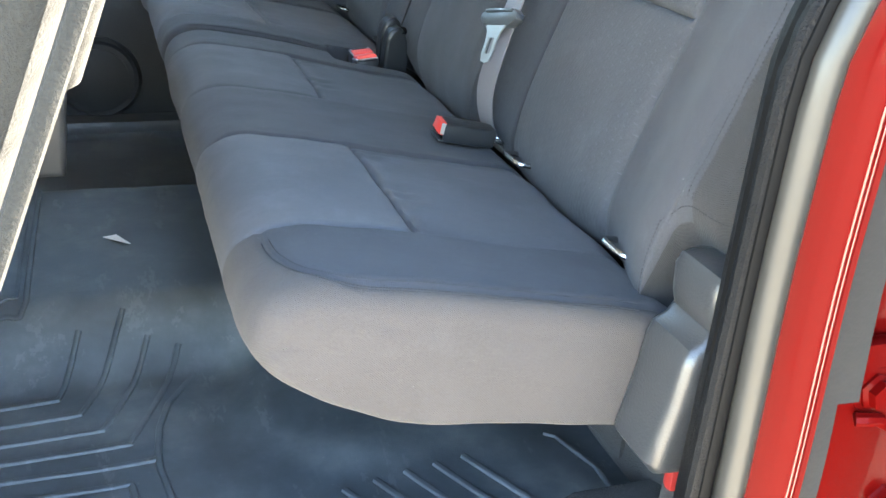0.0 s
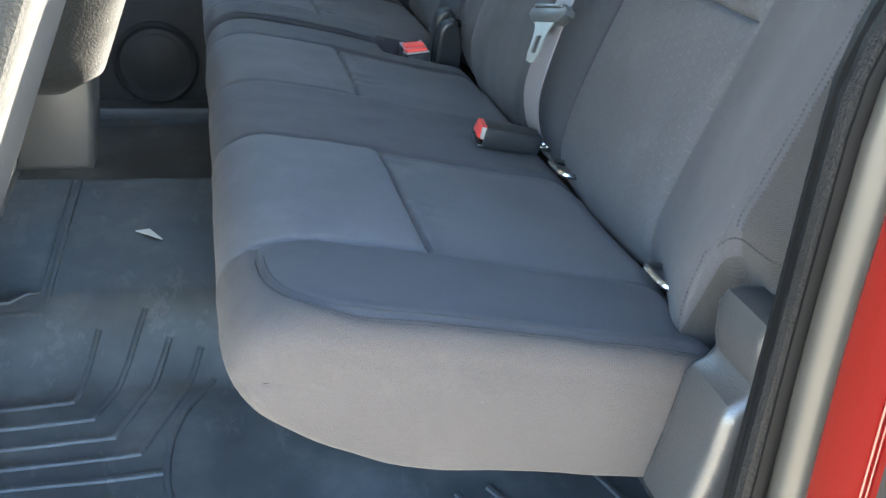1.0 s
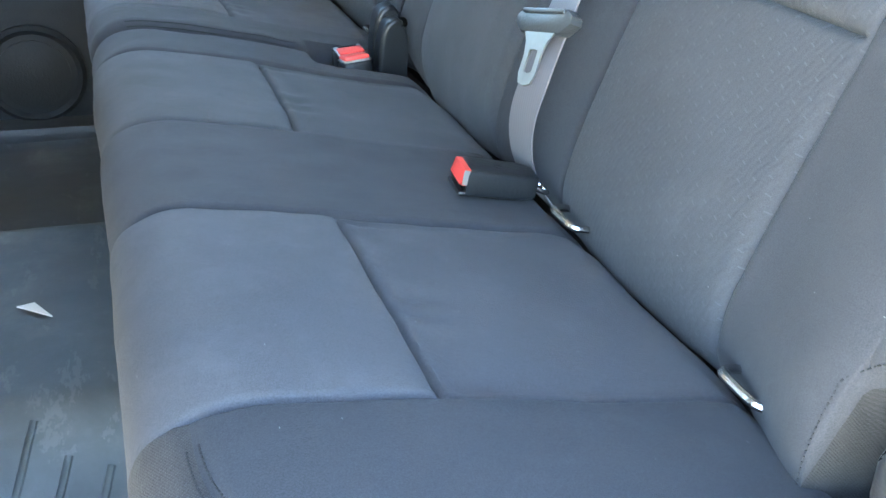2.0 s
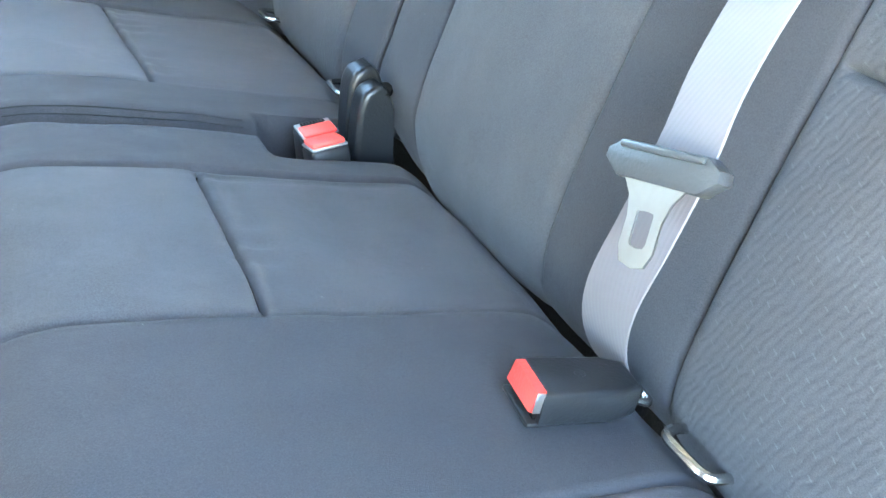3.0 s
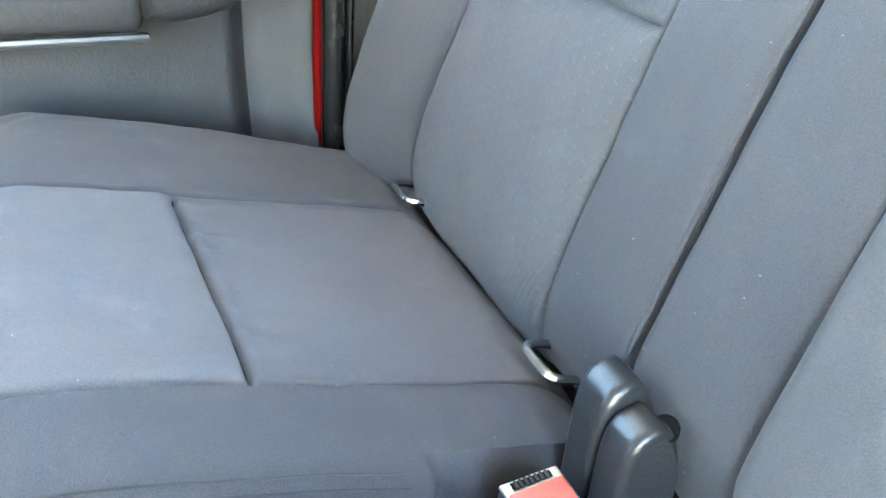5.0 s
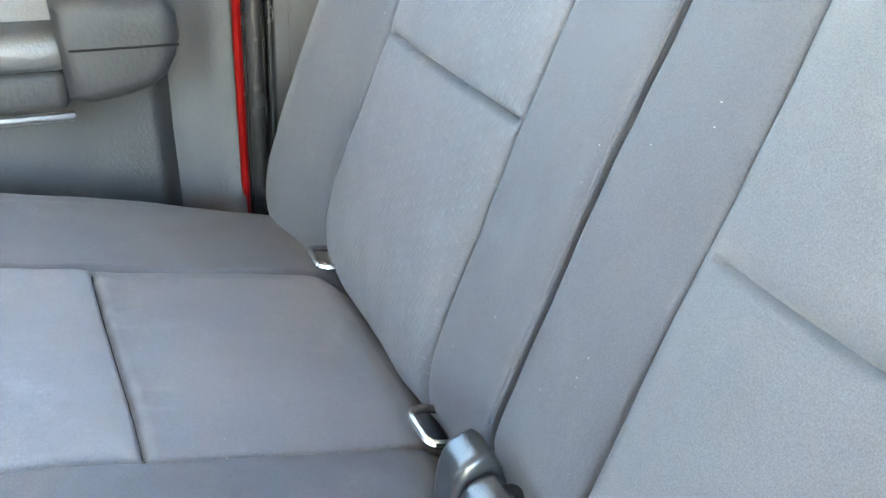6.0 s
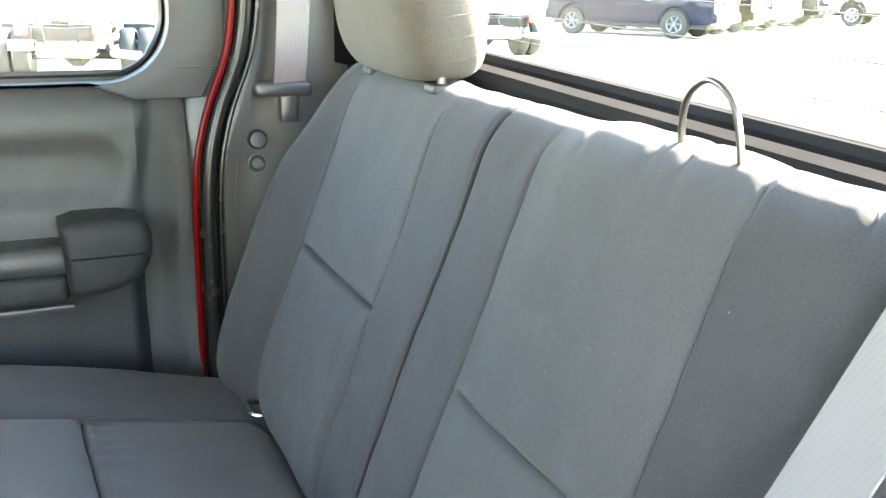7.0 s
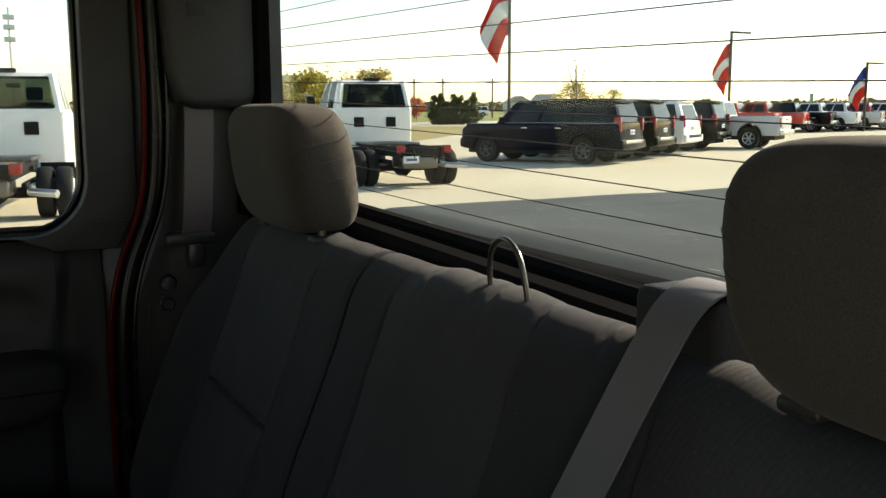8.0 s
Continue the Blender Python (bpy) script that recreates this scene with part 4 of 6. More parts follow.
def make_backrest(seat, y0, y1, outer, inserts, edge_in, gathers):
    """One backrest. edge_in: the inner edge of the outer side bolster."""
    prof = [Vector((p[0], p[1], 0)) for p in smooth_line([(u, w, 0) for u, w in BACK], 180, True)]
    prof = refine(prof, 0, SEAM_U, lambda p: p[1] > -0.02)
    nrm = profile_frame(prof)
    r, r1 = (0.024, 0.011) if outer < 0 else (0.011, 0.020)
    ys = stations(y0, y1, r, [v for ins in inserts for v in ins[:2]] + ([0.046, 0.058, 0.069, NOTCH] if outer < 0 else []), 0.0045, r1)
    rings = []
    for y in ys:
        ring = []
        inset = end_inset(y, y0, y1, r, r1)
        reach = (edge_in - y) / (edge_in - y0) if outer < 0 else (y - edge_in) / (y1 - edge_in)
        for p, n in zip(prof, nrm):
            u, w = p[0], p[1]
            front = step(0.0, 0.5, n[1] + 0.4 * step(0.40, 0.46, u)) * step(-0.075, -0.05, w)
            d = -inset
            for a, b, kind in inserts:
                deep = 0.0055 if kind == "insert" else 0.0038
                d -= front * 0.75 * deep * (groove(y - a, 0.0022) + groove(y - b, 0.0022)) * (1.0 if u > 0.01 else 0.3) * (1 - step(0.40, 0.45, u))
                if a < y < b:
                    ends = step(a, a + 0.012, y) * (1 - step(b - 0.012, b, y))
                    d += front * 0.004 * step(a, a + 0.06, y) * (1 - step(b - 0.06, b, y))
                    d -= front * ends * (deep * 1.5 * groove(u - SEAM_U, 0.0024) + 0.003 * groove(u - SEAM_U, 0.010))
                    d += front * ends * 0.006 * groove(u - 0.10, 0.09)
            if outer < 0:
                d += front * 0.005 * groove(u - 0.03, 0.022) * step(NOTCH + 0.003, NOTCH - 0.010, y)
            for g in gathers:
                d -= front * 0.0050 * groove(y - g - 0.55 * (u - 0.45), 0.0028) * groove(u - 0.455, 0.016)
            if reach > 0:
                d += front * 0.034 * step(0.0, 0.62 if outer < 0 else 0.75, reach) * (1 - 0.75 * step(0.28, 0.46, u))
            d += (0.003 * noise.noise(Vector((u * 8, y * 8, w * 8 + 3))) + 0.001 * noise.noise(Vector((u * 30, y * 30, 1)))) * step(0.0, 0.01, r - inset)
            uu, ww = u + n[0] * d, w + n[1] * d
            yy = y
            if reach > 0:
                narrow = 1 - 0.68 * step(0.24 if outer < 0 else 0.16, 0.50, u) ** 1.2
                yy = edge_in + (y - edge_in) * narrow
            if outer < 0 and u < 0.24:
                # cut-out over the side trim, with a round corner
                q = min(max((NOTCH - y) / 0.030, 0.0), 1.0)
                low = step(NOTCH + 0.0022, NOTCH - 0.0022, y) * (0.062 + 0.030 * math.sqrt(max(1 - (1 - q) ** 2, 0.0)))
                uu += (0.24 - u) * low / 0.256
            if outer < 0 and y > 0.80:
                keep = 0.852 + (y1 - 0.852) * step(-0.014, 0.050, u)
                yy = 0.80 + (y - 0.80) * (keep - 0.80) / (y1 - 0.80)
            if outer < 0:
                uu -= 0.014 * step(0.47, 0.34, y) * step(0.28, 0.46, u)
            # the split between the sections leans a little
            yy -= 0.005 * step(0.05, 0.42, u) * (step(0.80, y1, y) if outer < 0 else step(1.06, y0, y))
            pos = Vector((0, yy, 0.36)) + UP * uu + FORE * ww
            ring.append(pos)
        rings.append(ring)
    rings, k = capped(rings, 0.003)
    ystat = [ys[0]] * k + ys + [ys[-1]] * k

    def region(i, j):
        y = (ystat[j] + ystat[min(j + 1, len(ystat) - 1)]) / 2
        u, w, n = prof[i][0], prof[i][1], nrm[i]
        edge = (y - y0) if outer < 0 else (y1 - y)
        far_end = (j >= len(rings) - 1 - k) if outer < 0 else (j < k)
        if far_end:
            return "inner"
        if j < k or j >= len(rings) - 1 - k or edge < (0.053 if outer < 0 else 0.012):
            return "side"
        if outer < 0 and y < NOTCH + 0.003 and u < 0.012:
            return "side"
        if n[1] > -0.25 and w > -0.058:
            for a, b, kind in inserts:
                if a < y < b:
                    return kind + ("_low" if u < SEAM_U else "_high")
        return "bolster"

    looks = {"side": ("side_panel", M_TWILL, "coarse dark side cloth"), "bolster": ("backrest", M_BOLSTER, "charcoal backrest cover"), "inner": ("inner_panel", M_BOLSTER, ""),
             "insert_low": ("back_insert", M_FIGURED, "blue-grey figured insert"), "insert_high": ("back_insert", M_FIGURED, ""),
             "middle_low": ("middle_panel", M_MIDDLE, ""), "middle_high": ("middle_panel", M_MIDDLE, "")}
    patchwork(rings, region, looks, seat)
    bm = bmesh.new()
    jj = min(range(len(ys)), key=lambda q: abs(ys[q] - (0.058 if outer < 0 else y1 - 0.016)))
    run = [rings[jj + k][i] for i in range(len(prof)) if 0.026 < prof[i][0] < 0.44 and prof[i][1] > -0.02]
    run = smooth_line(run, 190)
    for s in range(0, 188, 2) if outer < 0 else ():
        for off in (0.0, 0.007):
            tube([run[s] + FORE * 0.0010 + Vector((0, -off * outer, 0)), run[s + 1] + FORE * 0.0010 + Vector((0, -off * outer, 0))], 0.00055, 4, False, bm)
    if outer < 0:
        # stitches round the lip above the side trim
        lip = min((q for q in range(len(prof)) if prof[q][1] > -0.012), key=lambda q: abs(prof[q][0] - 0.022))
        way = [rings[q + k][lip] for q in range(len(ys)) if 0.012 < ys[q] < NOTCH - 0.004]
        post = min(range(len(ys)), key=lambda q: abs(ys[q] - NOTCH - 0.006))
        way += [rings[post + k][q] for q in range(len(prof)) if 0.0 < prof[q][0] < 0.066 and prof[q][1] > -0.012][::-1]
        way = smooth_line(way, 90)
        for s in range(0, 88, 2):
            tube([way[s] + FORE * 0.0006, way[s + 1] + FORE * 0.0006], 0.0006, 4, False, bm)
    if outer > 0:
        # welt along the edge beside the other section
        jj = min(range(len(ys)), key=lambda q: abs(ys[q] - (y0 + 0.0035)))
        run = smooth_line([rings[jj + k][i] for i in range(len(prof)) if 0.05 < prof[i][0] < 0.45 and prof[i][1] > -0.02], 120)
        part("piping", tube(run, 0.0021, 6), M_BOLSTER, seat)
        bm.free()
    else:
        tagged(part("stitching", bm, M_THREAD, seat), "dark thread stitches", kind="stuff")


def make_headrest(seat, y, tall, low):
    """A padded headrest on two posts."""
    def skin(k, e):
        return math.copysign(abs(k) ** e, k)
    rings = []
    for j in range(33):
        a = -math.pi / 2 + math.pi * j / 32
        row = []
        for i in range(56):
            b = 2 * math.pi * i / 56
            lx = 0.052 * skin(math.cos(a), 0.45) * skin(math.cos(b), 0.62)
            ly = 0.140 * skin(math.cos(a), 0.32) * skin(math.sin(b), 0.42)
            lz = 0.077 * skin(math.sin(a), 0.62)
            ly *= 1 - 0.10 * (lz / 0.08) ** 2 * (1 if lz < 0 else 0.4)
            lx -= 0.012 * (lz / 0.08)
            lx += 0.0015 * noise.noise(Vector((lx * 20, ly * 20 + y * 3, lz * 20)))
            row.append(Vector((0.160 + lx, y + ly, low + lz * tall)))
        rings.append(row)
    head = patchwork(rings, lambda i, j: "a", {"a": ("headrest", M_HEADREST, "grey cloth headrest")}, seat)["a"]
    for s in (-1, 1):
        for q in range(6):
            pts = []
            for c in range(15):
                f = -1 + c / 7
                z = -0.052 + 0.021 * q + 0.016 * f
                a = math.asin(math.copysign(abs(z / 0.077) ** (1 / 0.62), z))
                b = s * (math.pi / 2 - 1.0 * f)
                lx = 0.052 * skin(math.cos(a), 0.45) * skin(math.cos(b), 0.62) - 0.012 * (z / 0.077)
                ly = 0.140 * skin(math.cos(a), 0.32) * skin(math.sin(b), 0.42) * (1 - 0.10 * (z / 0.08) ** 2 * (1 if z < 0 else 0.4))
                pts.append((0.160 + lx, y + ly, low + z * tall))
            part("seam", tube(smooth_line(pts, 40), 0.0005, 5), M_HEADREST, head)
    for s in (-0.100, 0.100):
        part("post", tube([(0.166, y + s, 0.770), (0.162, y + s, 0.84)], 0.0055, 12), M_DARK_STEEL, head)
        part("post_guide", block(0.150, 0.182, y + s - 0.015, y + s + 0.015, 0.782, 0.792, 0.004, 3), M_PANEL_DARK, head)


def make_anchor(seat, y):
    """A child seat anchor: a bent chrome bar that peeks out between cushion and back."""
    pts = smooth_line([(0.035, y + 0.022, 0.356), (0.004, y + 0.022, 0.368), (-0.009, y + 0.0205, 0.3705), (-0.0135, y + 0.015, 0.3715), (-0.014, y + 0.005, 0.3715), (-0.014, y - 0.005, 0.3715), (-0.0135, y - 0.015, 0.3715), (-0.009, y - 0.0205, 0.3705), (0.004, y - 0.022, 0.368), (0.035, y - 0.022, 0.356)], 40)
    part("child_seat_anchor", tube(pts, 0.0033, 8), M_CHROME, seat, "bare steel anchor bar")


def make_support(seat, y0, y1):
    part("seat_base", block(0.05, 0.22, y0 + 0.14, y1 - 0.10, 0.08, 0.262, 0.02), M_CARPET, seat)


near_seat = thing("rear_bench_seat", "wide section of charcoal cloth rear bench with blue-grey insert", "car seat", "rear bench sections")
far_seat = thing("rear_bench_seat", "narrow section of charcoal cloth rear bench beside the closed door", "car seat", "rear bench sections")


def near_pocket(x, y):
    return step(-0.130, -0.116, x) * step(0.836, 0.850, y)


def far_pocket(x, y):
    return step(-0.122, -0.112, x) * (1 - step(0.926, 0.938, y))


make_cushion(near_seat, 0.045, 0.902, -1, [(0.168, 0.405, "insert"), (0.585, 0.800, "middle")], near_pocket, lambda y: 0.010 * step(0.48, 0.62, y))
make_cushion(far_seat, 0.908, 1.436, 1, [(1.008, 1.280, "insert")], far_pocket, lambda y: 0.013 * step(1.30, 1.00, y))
make_backrest(near_seat, 0.005, 0.9445, -1, [(0.215, 0.455, "insert"), (0.609, 0.844, "middle")], 0.205, [0.535, 0.615, 0.685, 0.72, 0.80])
make_backrest(far_seat, 0.9465, 1.440, 1, [(1.045, 1.308, "insert")], 1.312, [])
make_headrest(near_seat, 0.258, 0.94, 0.861)
make_headrest(far_seat, 1.20, 1.05, 0.872)
for y in (0.163, 0.412):
    make_anchor(near_seat, y)
for y in (1.012, 1.290):
    make_anchor(far_seat, y)
make_support(near_seat, 0.045, 0.902)
make_support(far_seat, 0.908, 1.436)

# hinge cover between the two backrests
hinge = thing("hinge_cover", "black plastic seat hinge cover between the backrests", "hinge cover")
for y0, y1, top, hole in ((0.899, 0.928, 0.430, 0.0035), (0.872, 0.8985, 0.420, 0.0075)):
    rows = []
    for k in range(23):
        f = k / 22
        y = y0 + (y1 - y0) * f
        e = min(f, 1 - f) * (y1 - y0)
        fall = 0.005 - math.sqrt(max(0.005 ** 2 - max(0.005 - e, 0) ** 2, 0))
        line = [(-0.041 + fall, 0.290), (-0.040 + fall, 0.345), (-0.037 + fall, top - 0.026), (-0.033 + fall, top - 0.008 - 0.3 * fall), (-0.028 + 0.5 * fall, top - 0.002 - 0.6 * fall), (-0.020, top + 0.001 - 0.6 * fall), (-0.012, top + 0.002 - 0.6 * fall), (-0.004, top - 0.012 - fall), (-0.002, top - 0.035), (-0.001, 0.290)]
        rows.append([Vector((p[0], y, p[1])) for p in smooth_line([(x, z, 0) for x, z in line], 40)])
    part_rows, _ = capped(rows, 0.0)
    patchwork(part_rows, lambda i, j: "a", {"a": ("cover", M_BLACK, "")}, hinge)
    part("cover_hole", lathe([(hole, -0.004), (hole, 0.0010), (hole * 0.8, 0.0014), (0.0, 0.0014)], (-0.010 if hole > 0.006 else -0.020, y0 + 0.0065 if hole > 0.006 else y1 - 0.006, top - 0.0030), (-0.35, -0.45 if hole > 0.006 else 0.4, 0.82), 24), M_HOLE, hinge)


def make_buckle(name, label, m, slot_side):
    """A belt buckle whose press button faces +z; its body reaches down."""
    b = thing(name, label, "belt buckle", "belt buckles", at=m)
    body = part("housing", block(-0.0185, 0.0185, -0.0150, 0.0150, -0.066, 0.0, 0.005, 3), M_BLACK, b)
    part("bezel", block(-0.0172, 0.0172, -0.0138, 0.0138, -0.001, 0.0016, 0.0008, 1), M_STEEL, body)
    part("button", block(-0.0158, 0.0158, -0.0138 if slot_side > 0 else -0.0122, 0.0050 if slot_side > 0 else 0.0126, 0.0, 0.0034 if slot_side > 0 else 0.0062, 0.0014 if slot_side > 0 else 0.0024, 3), M_RED_BUTTON, b, "red press button")
    if slot_side < 0:
        return b
    part("slot", block(-0.0115, 0.0115, slot_side * 0.0095 - 0.0022, slot_side * 0.0095 + 0.0022, 0.0006, 0.0024), M_HOLE, b)
    for k in range(7):
        x = -0.009 + 0.003 * k
        part("slot_tooth", block(x - 0.0007, x + 0.0007, slot_side * 0.0095 - 0.0025, slot_side * 0.0095 + 0.0025, 0.0006, 0.0030), M_BLACK, b)
    return b


make_buckle("belt_buckle", "black belt buckle with red button in the seat pocket", pose(-0.072, 0.889, 0.381, 5, -6, 3), 1)
make_buckle("belt_buckle", "black belt buckle with bright red button turned the other way", pose(-0.073, 0.860, 0.378, -9, -6, 4), -1)
lone = thing("belt_buckle", "black belt buckle with red button lying on the cushion", "belt buckle", "belt buckles", at=pose(-0.083, 0.470, 0.391, 0, 9, -6))
body = part("housing", prism([(0.0, -0.0195), (0.050, -0.0185), (0.066, -0.0125), (0.066, 0.0125), (0.050, 0.0185), (0.0, 0.0195)], "z", -0.0105, 0.0125, 0.004, 3), M_BLACK, lone)
part("lower_lip", block(-0.006, 0.004, -0.0185, 0.0185, -0.0105, -0.0070, 0.0015, 2), M_BLACK, body)
part("slot", block(-0.0020, 0.002, -0.0155, 0.0155, -0.0070, -0.0005, 0.0008, 1), M_HOLE, lone)
part("button", prism([(-0.0060, -0.0010), (-0.0035, 0.0120), (0.004, 0.0120), (0.004, -0.0015), (-0.002, -0.0025)], "y", -0.0165, 0.0165, 0.0012, 2), M_RED_BUTTON, lone, "red press button")
part("bezel", block(-0.0045, 0.0008, -0.0180, -0.0168, -0.0010, 0.0125, 0.0005, 1), M_STEEL, body)
part("dimple", lathe([(0.0035, 0), (0.0035, 0.0004), (0.0020, -0.0006), (0.0, -0.0008)], (0.030, 0.0, 0.0124), (0, 0, 1), 16), M_PANEL_DARK, body)
part("strap", tube(smooth_line([(0.062, 0.008, 0.0), (0.076, 0.009, -0.003), (0.080, 0.0, -0.005), (0.076, -0.009, -0.003), (0.062, -0.008, 0.0)], 14), 0.0026, 8), M_CHROME, lone, "bare metal strap end")

# middle belt with its guide and tongue
belt = thing("seat_belt", "grey middle lap and shoulder belt with metal tongue", "seat belt", "seat belts")
run = smooth_line([(0.222, 0.460, 0.822), (0.198, 0.460, 0.834), (0.168, 0.461, 0.828), (0.142, 0.462, 0.798), (0.090, 0.470, 0.706), (0.040, 0.475, 0.622), (0.009, 0.471, 0.570), (-0.008, 0.466, 0.530), (-0.019, 0.473, 0.482), (-0.023, 0.486, 0.437), (-0.016, 0.497, 0.400), (-0.003, 0.501, 0.370), (0.016, 0.504, 0.345)], 60)
def belt_side(i):
    """The belt lies flat on the backrest and turns towards the door below the tongue."""
    f = step(0.60, 0.42, run[i].z)
    return (0.10 - 0.13 * f, 1.0, 0.0)


part("webbing", band(run, belt_side, 0.047, 0.0016), M_WEB, belt)
grip = prism([(-0.028, -0.0115), (0.028, -0.0115), (0.0395, -0.003), (0.0385, 0.003), (0.029, 0.0085), (-0.029, 0.0085), (-0.0385, 0.003), (-0.0395, -0.003)], "x", -0.0075, 0.005, 0.0022, 2)
block(-0.0095, -0.006, -0.029, 0.029, 0.0040, 0.0080, 0.0012, 2, grip)
blade = bmesh.new()
outer_rim = [(-0.0235, -0.008), (-0.0150, -0.019), (-0.0120, -0.030), (-0.0120, -0.046), (-0.0085, -0.054), (0.0, -0.056), (0.0085, -0.054), (0.0120, -0.046), (0.0120, -0.030), (0.0150, -0.019), (0.0235, -0.008), (0.0, -0.006)]
slot_rim = [(-0.0055, -0.026), (-0.0060, -0.0275), (-0.0060, -0.034), (-0.0060, -0.042), (-0.0050, -0.0445), (0.0, -0.0455), (0.0050, -0.0445), (0.0060, -0.042), (0.0060, -0.034), (0.0060, -0.0275), (0.0055, -0.026), (0.0, -0.0255)]
rims = [[blade.verts.new((x, y, z)) for y, z in rim_] for x, rim_ in ((-0.0062, slot_rim), (-0.0062, outer_rim), (-0.0046, outer_rim), (-0.0046, slot_rim))]
for a, b in zip(rims, rims[1:] + rims[:1]):
    for q in range(12):
        blade.faces.new((a[q], a[(q + 1) % 12], b[(q + 1) % 12], b[q]))
bmesh.ops.recalc_face_normals(blade, faces=blade.faces[:])
tongue_at = pose(-0.018, 0.4655, 0.524, -13, 22, 4)
for bm_ in (grip, blade):
    bm_.transform(tongue_at)
part("tongue_grip", grip, M_GRIP, belt, "grey plastic tongue grip")
part("tongue_blade", blade, M_BLADE, belt, "slotted metal tongue", 20)
part("belt_guide", block(0.170, 0.234, 0.438, 0.518, 0.765, 0.8275, 0.008, 3), M_STILE, belt, "dull grey plastic belt guide on the backrest")

# tether loop behind the backrest
loop = smooth_line([(0.176, 0.710, 0.760), (0.172, 0.711, 0.800), (0.168, 0.702, 0.826), (0.166, 0.680, 0.839), (0.166, 0.657, 0.829), (0.168, 0.648, 0.802), (0.174, 0.648, 0.760)], 30)
tether = thing("tether_loop", "thin black wire loop behind the backrest", "tether loop")
part("wire", tube(loop, 0.0025, 10), M_DARK_STEEL, tether)

# side trim at the foot of the backrest
trim = thing("seat_side_trim", "stepped grey plastic trim at the seat's door side", "seat trim")
outline = [(-0.061, 0.262), (-0.052, 0.250), (0.03, 0.242), (0.040, 0.424), (-0.014, 0.431), (-0.025, 0.428), (-0.031, 0.417), (-0.029, 0.394), (-0.025, 0.381), (-0.030, 0.373), (-0.041, 0.367), (-0.046, 0.354), (-0.050, 0.320), (-0.057, 0.285)]
part("shell", prism(outline, "y", -0.024, 0.047, 0.013, 4), M_TRIM, trim)
part("shell", prism([(0.0, 0.05), (0.06, 0.05), (0.06, 0.235), (0.0, 0.235)], "y", 0.0, 0.04, 0.006), M_CARPET, trim)

# ---------------------------------------------------------------- front seats
def slab(x_at, y0, y1, z0, z1, thick, r, crown=0.0):
    """A reclined padded back between two heights, x_at(z) its rear face."""
    rings = []
    for k in range(25):
        f = k / 24
        z = z0 + (z1 - z0) * f
        e = min(f, 1 - f) * (z1 - z0)
        inz = r - math.sqrt(max(r * r - max(r - e, 0) ** 2, 0))
        row = []
        for i in range(48):
            a = 2 * math.pi * i / 48
            c, s = math.cos(a), math.sin(a)
            hx, hy = thick / 2 - inz, (y1 - y0) / 2 - inz
            px = hx * math.copysign(abs(c) ** 0.45, c)
            py = hy * math.copysign(abs(s) ** 0.28, s)
            row.append(Vector((x_at(z) - thick / 2 + px + crown * c, (y0 + y1) / 2 + py, z)))
        rings.append(row)
    c0, c1 = sum(rings[0], Vector()) / 48, sum(rings[-1], Vector()) / 48
    rings = [[c0.lerp(p, 0.02) for p in rings[0]]] + rings + [[c1.lerp(p, 0.02) for p in rings[-1]]]
    return rings


def make_front_seat(y0, y1, shift, label):
    s = thing("front_seat", label, "car seat", "front seats")
    patchwork(slab(lambda z: -0.484 + shift + (z - 0.572) * 0.39, y0, y1, 0.27, 1.02, 0.13, 0.045), lambda i, j: "a", {"a": ("backrest", M_FRONT_SEAT, "grey cloth backrest")}, s)
    patchwork(slab(lambda z: -0.4765 + shift + (z - 0.572) * 0.39, y0 + 0.05, y1 - 0.05, 0.30, 0.86, 0.02, 0.01), lambda i, j: "a", {"a": ("back_pocket", M_FRONT_SEAT, "")}, s)
    part("cushion", block(-1.16 + shift, -0.60 + shift, y0 - 0.01, y1 + 0.01, 0.27, 0.44, 0.045, 4), M_FRONT_SEAT, s)
    part("seat_base", block(-1.08 + shift, -0.66 + shift, y0 + 0.04, y1 - 0.04, 0.07, 0.28, 0.02), M_PANEL_DARK, s)
    part("headrest", block(-0.45 + shift, -0.34 + shift, (y0 + y1) / 2 - 0.13, (y0 + y1) / 2 + 0.13, 1.03, 1.20, 0.04, 4), M_FRONT_SEAT, s)
    piping = [(-0.4845 + shift + (z - 0.572) * 0.39, y0 + 0.006, z) for z in np.linspace(0.30, 0.98, 24).tolist()]
    part("piping", tube(piping, 0.0045, 8, False, None, 1.5), M_FRONT_SEAT, s)
    return s


make_front_seat(0.0, 0.450, 0.0, "grey cloth driver seat back seen from behind")
make_front_seat(1.0, 1.46, -0.36, "grey cloth passenger seat slid well forward")
centre = thing("centre_seat", "folding cloth centre seat with grey plastic hinge cover", "car seat", "front seats")
patchwork(slab(lambda z: -0.486 + (z - 0.416) * 0.36, 0.515, 0.755, 0.412, 0.98, 0.11, 0.028), lambda i, j: "a", {"a": ("backrest", M_FRONT_SEAT, "grey cloth backrest")}, centre)
part("hinge_cover", prism([(-0.60, 0.280), (-0.512, 0.280), (-0.505, 0.36), (-0.504, 0.385), (-0.509, 0.404), (-0.521, 0.419), (-0.540, 0.429), (-0.57, 0.433), (-0.60, 0.432)], "y", 0.66, 0.745, 0.008, 3), M_SMOOTH, centre, "smooth grey plastic hinge cover")
part("cushion", block(-1.12, -0.60, 0.51, 0.75, 0.24, 0.44, 0.04, 4), M_FRONT_SEAT, centre)
part("base", block(-1.10, -0.66, 0.53, 0.73, 0.14, 0.25, 0.01), M_PANEL_DARK, centre)


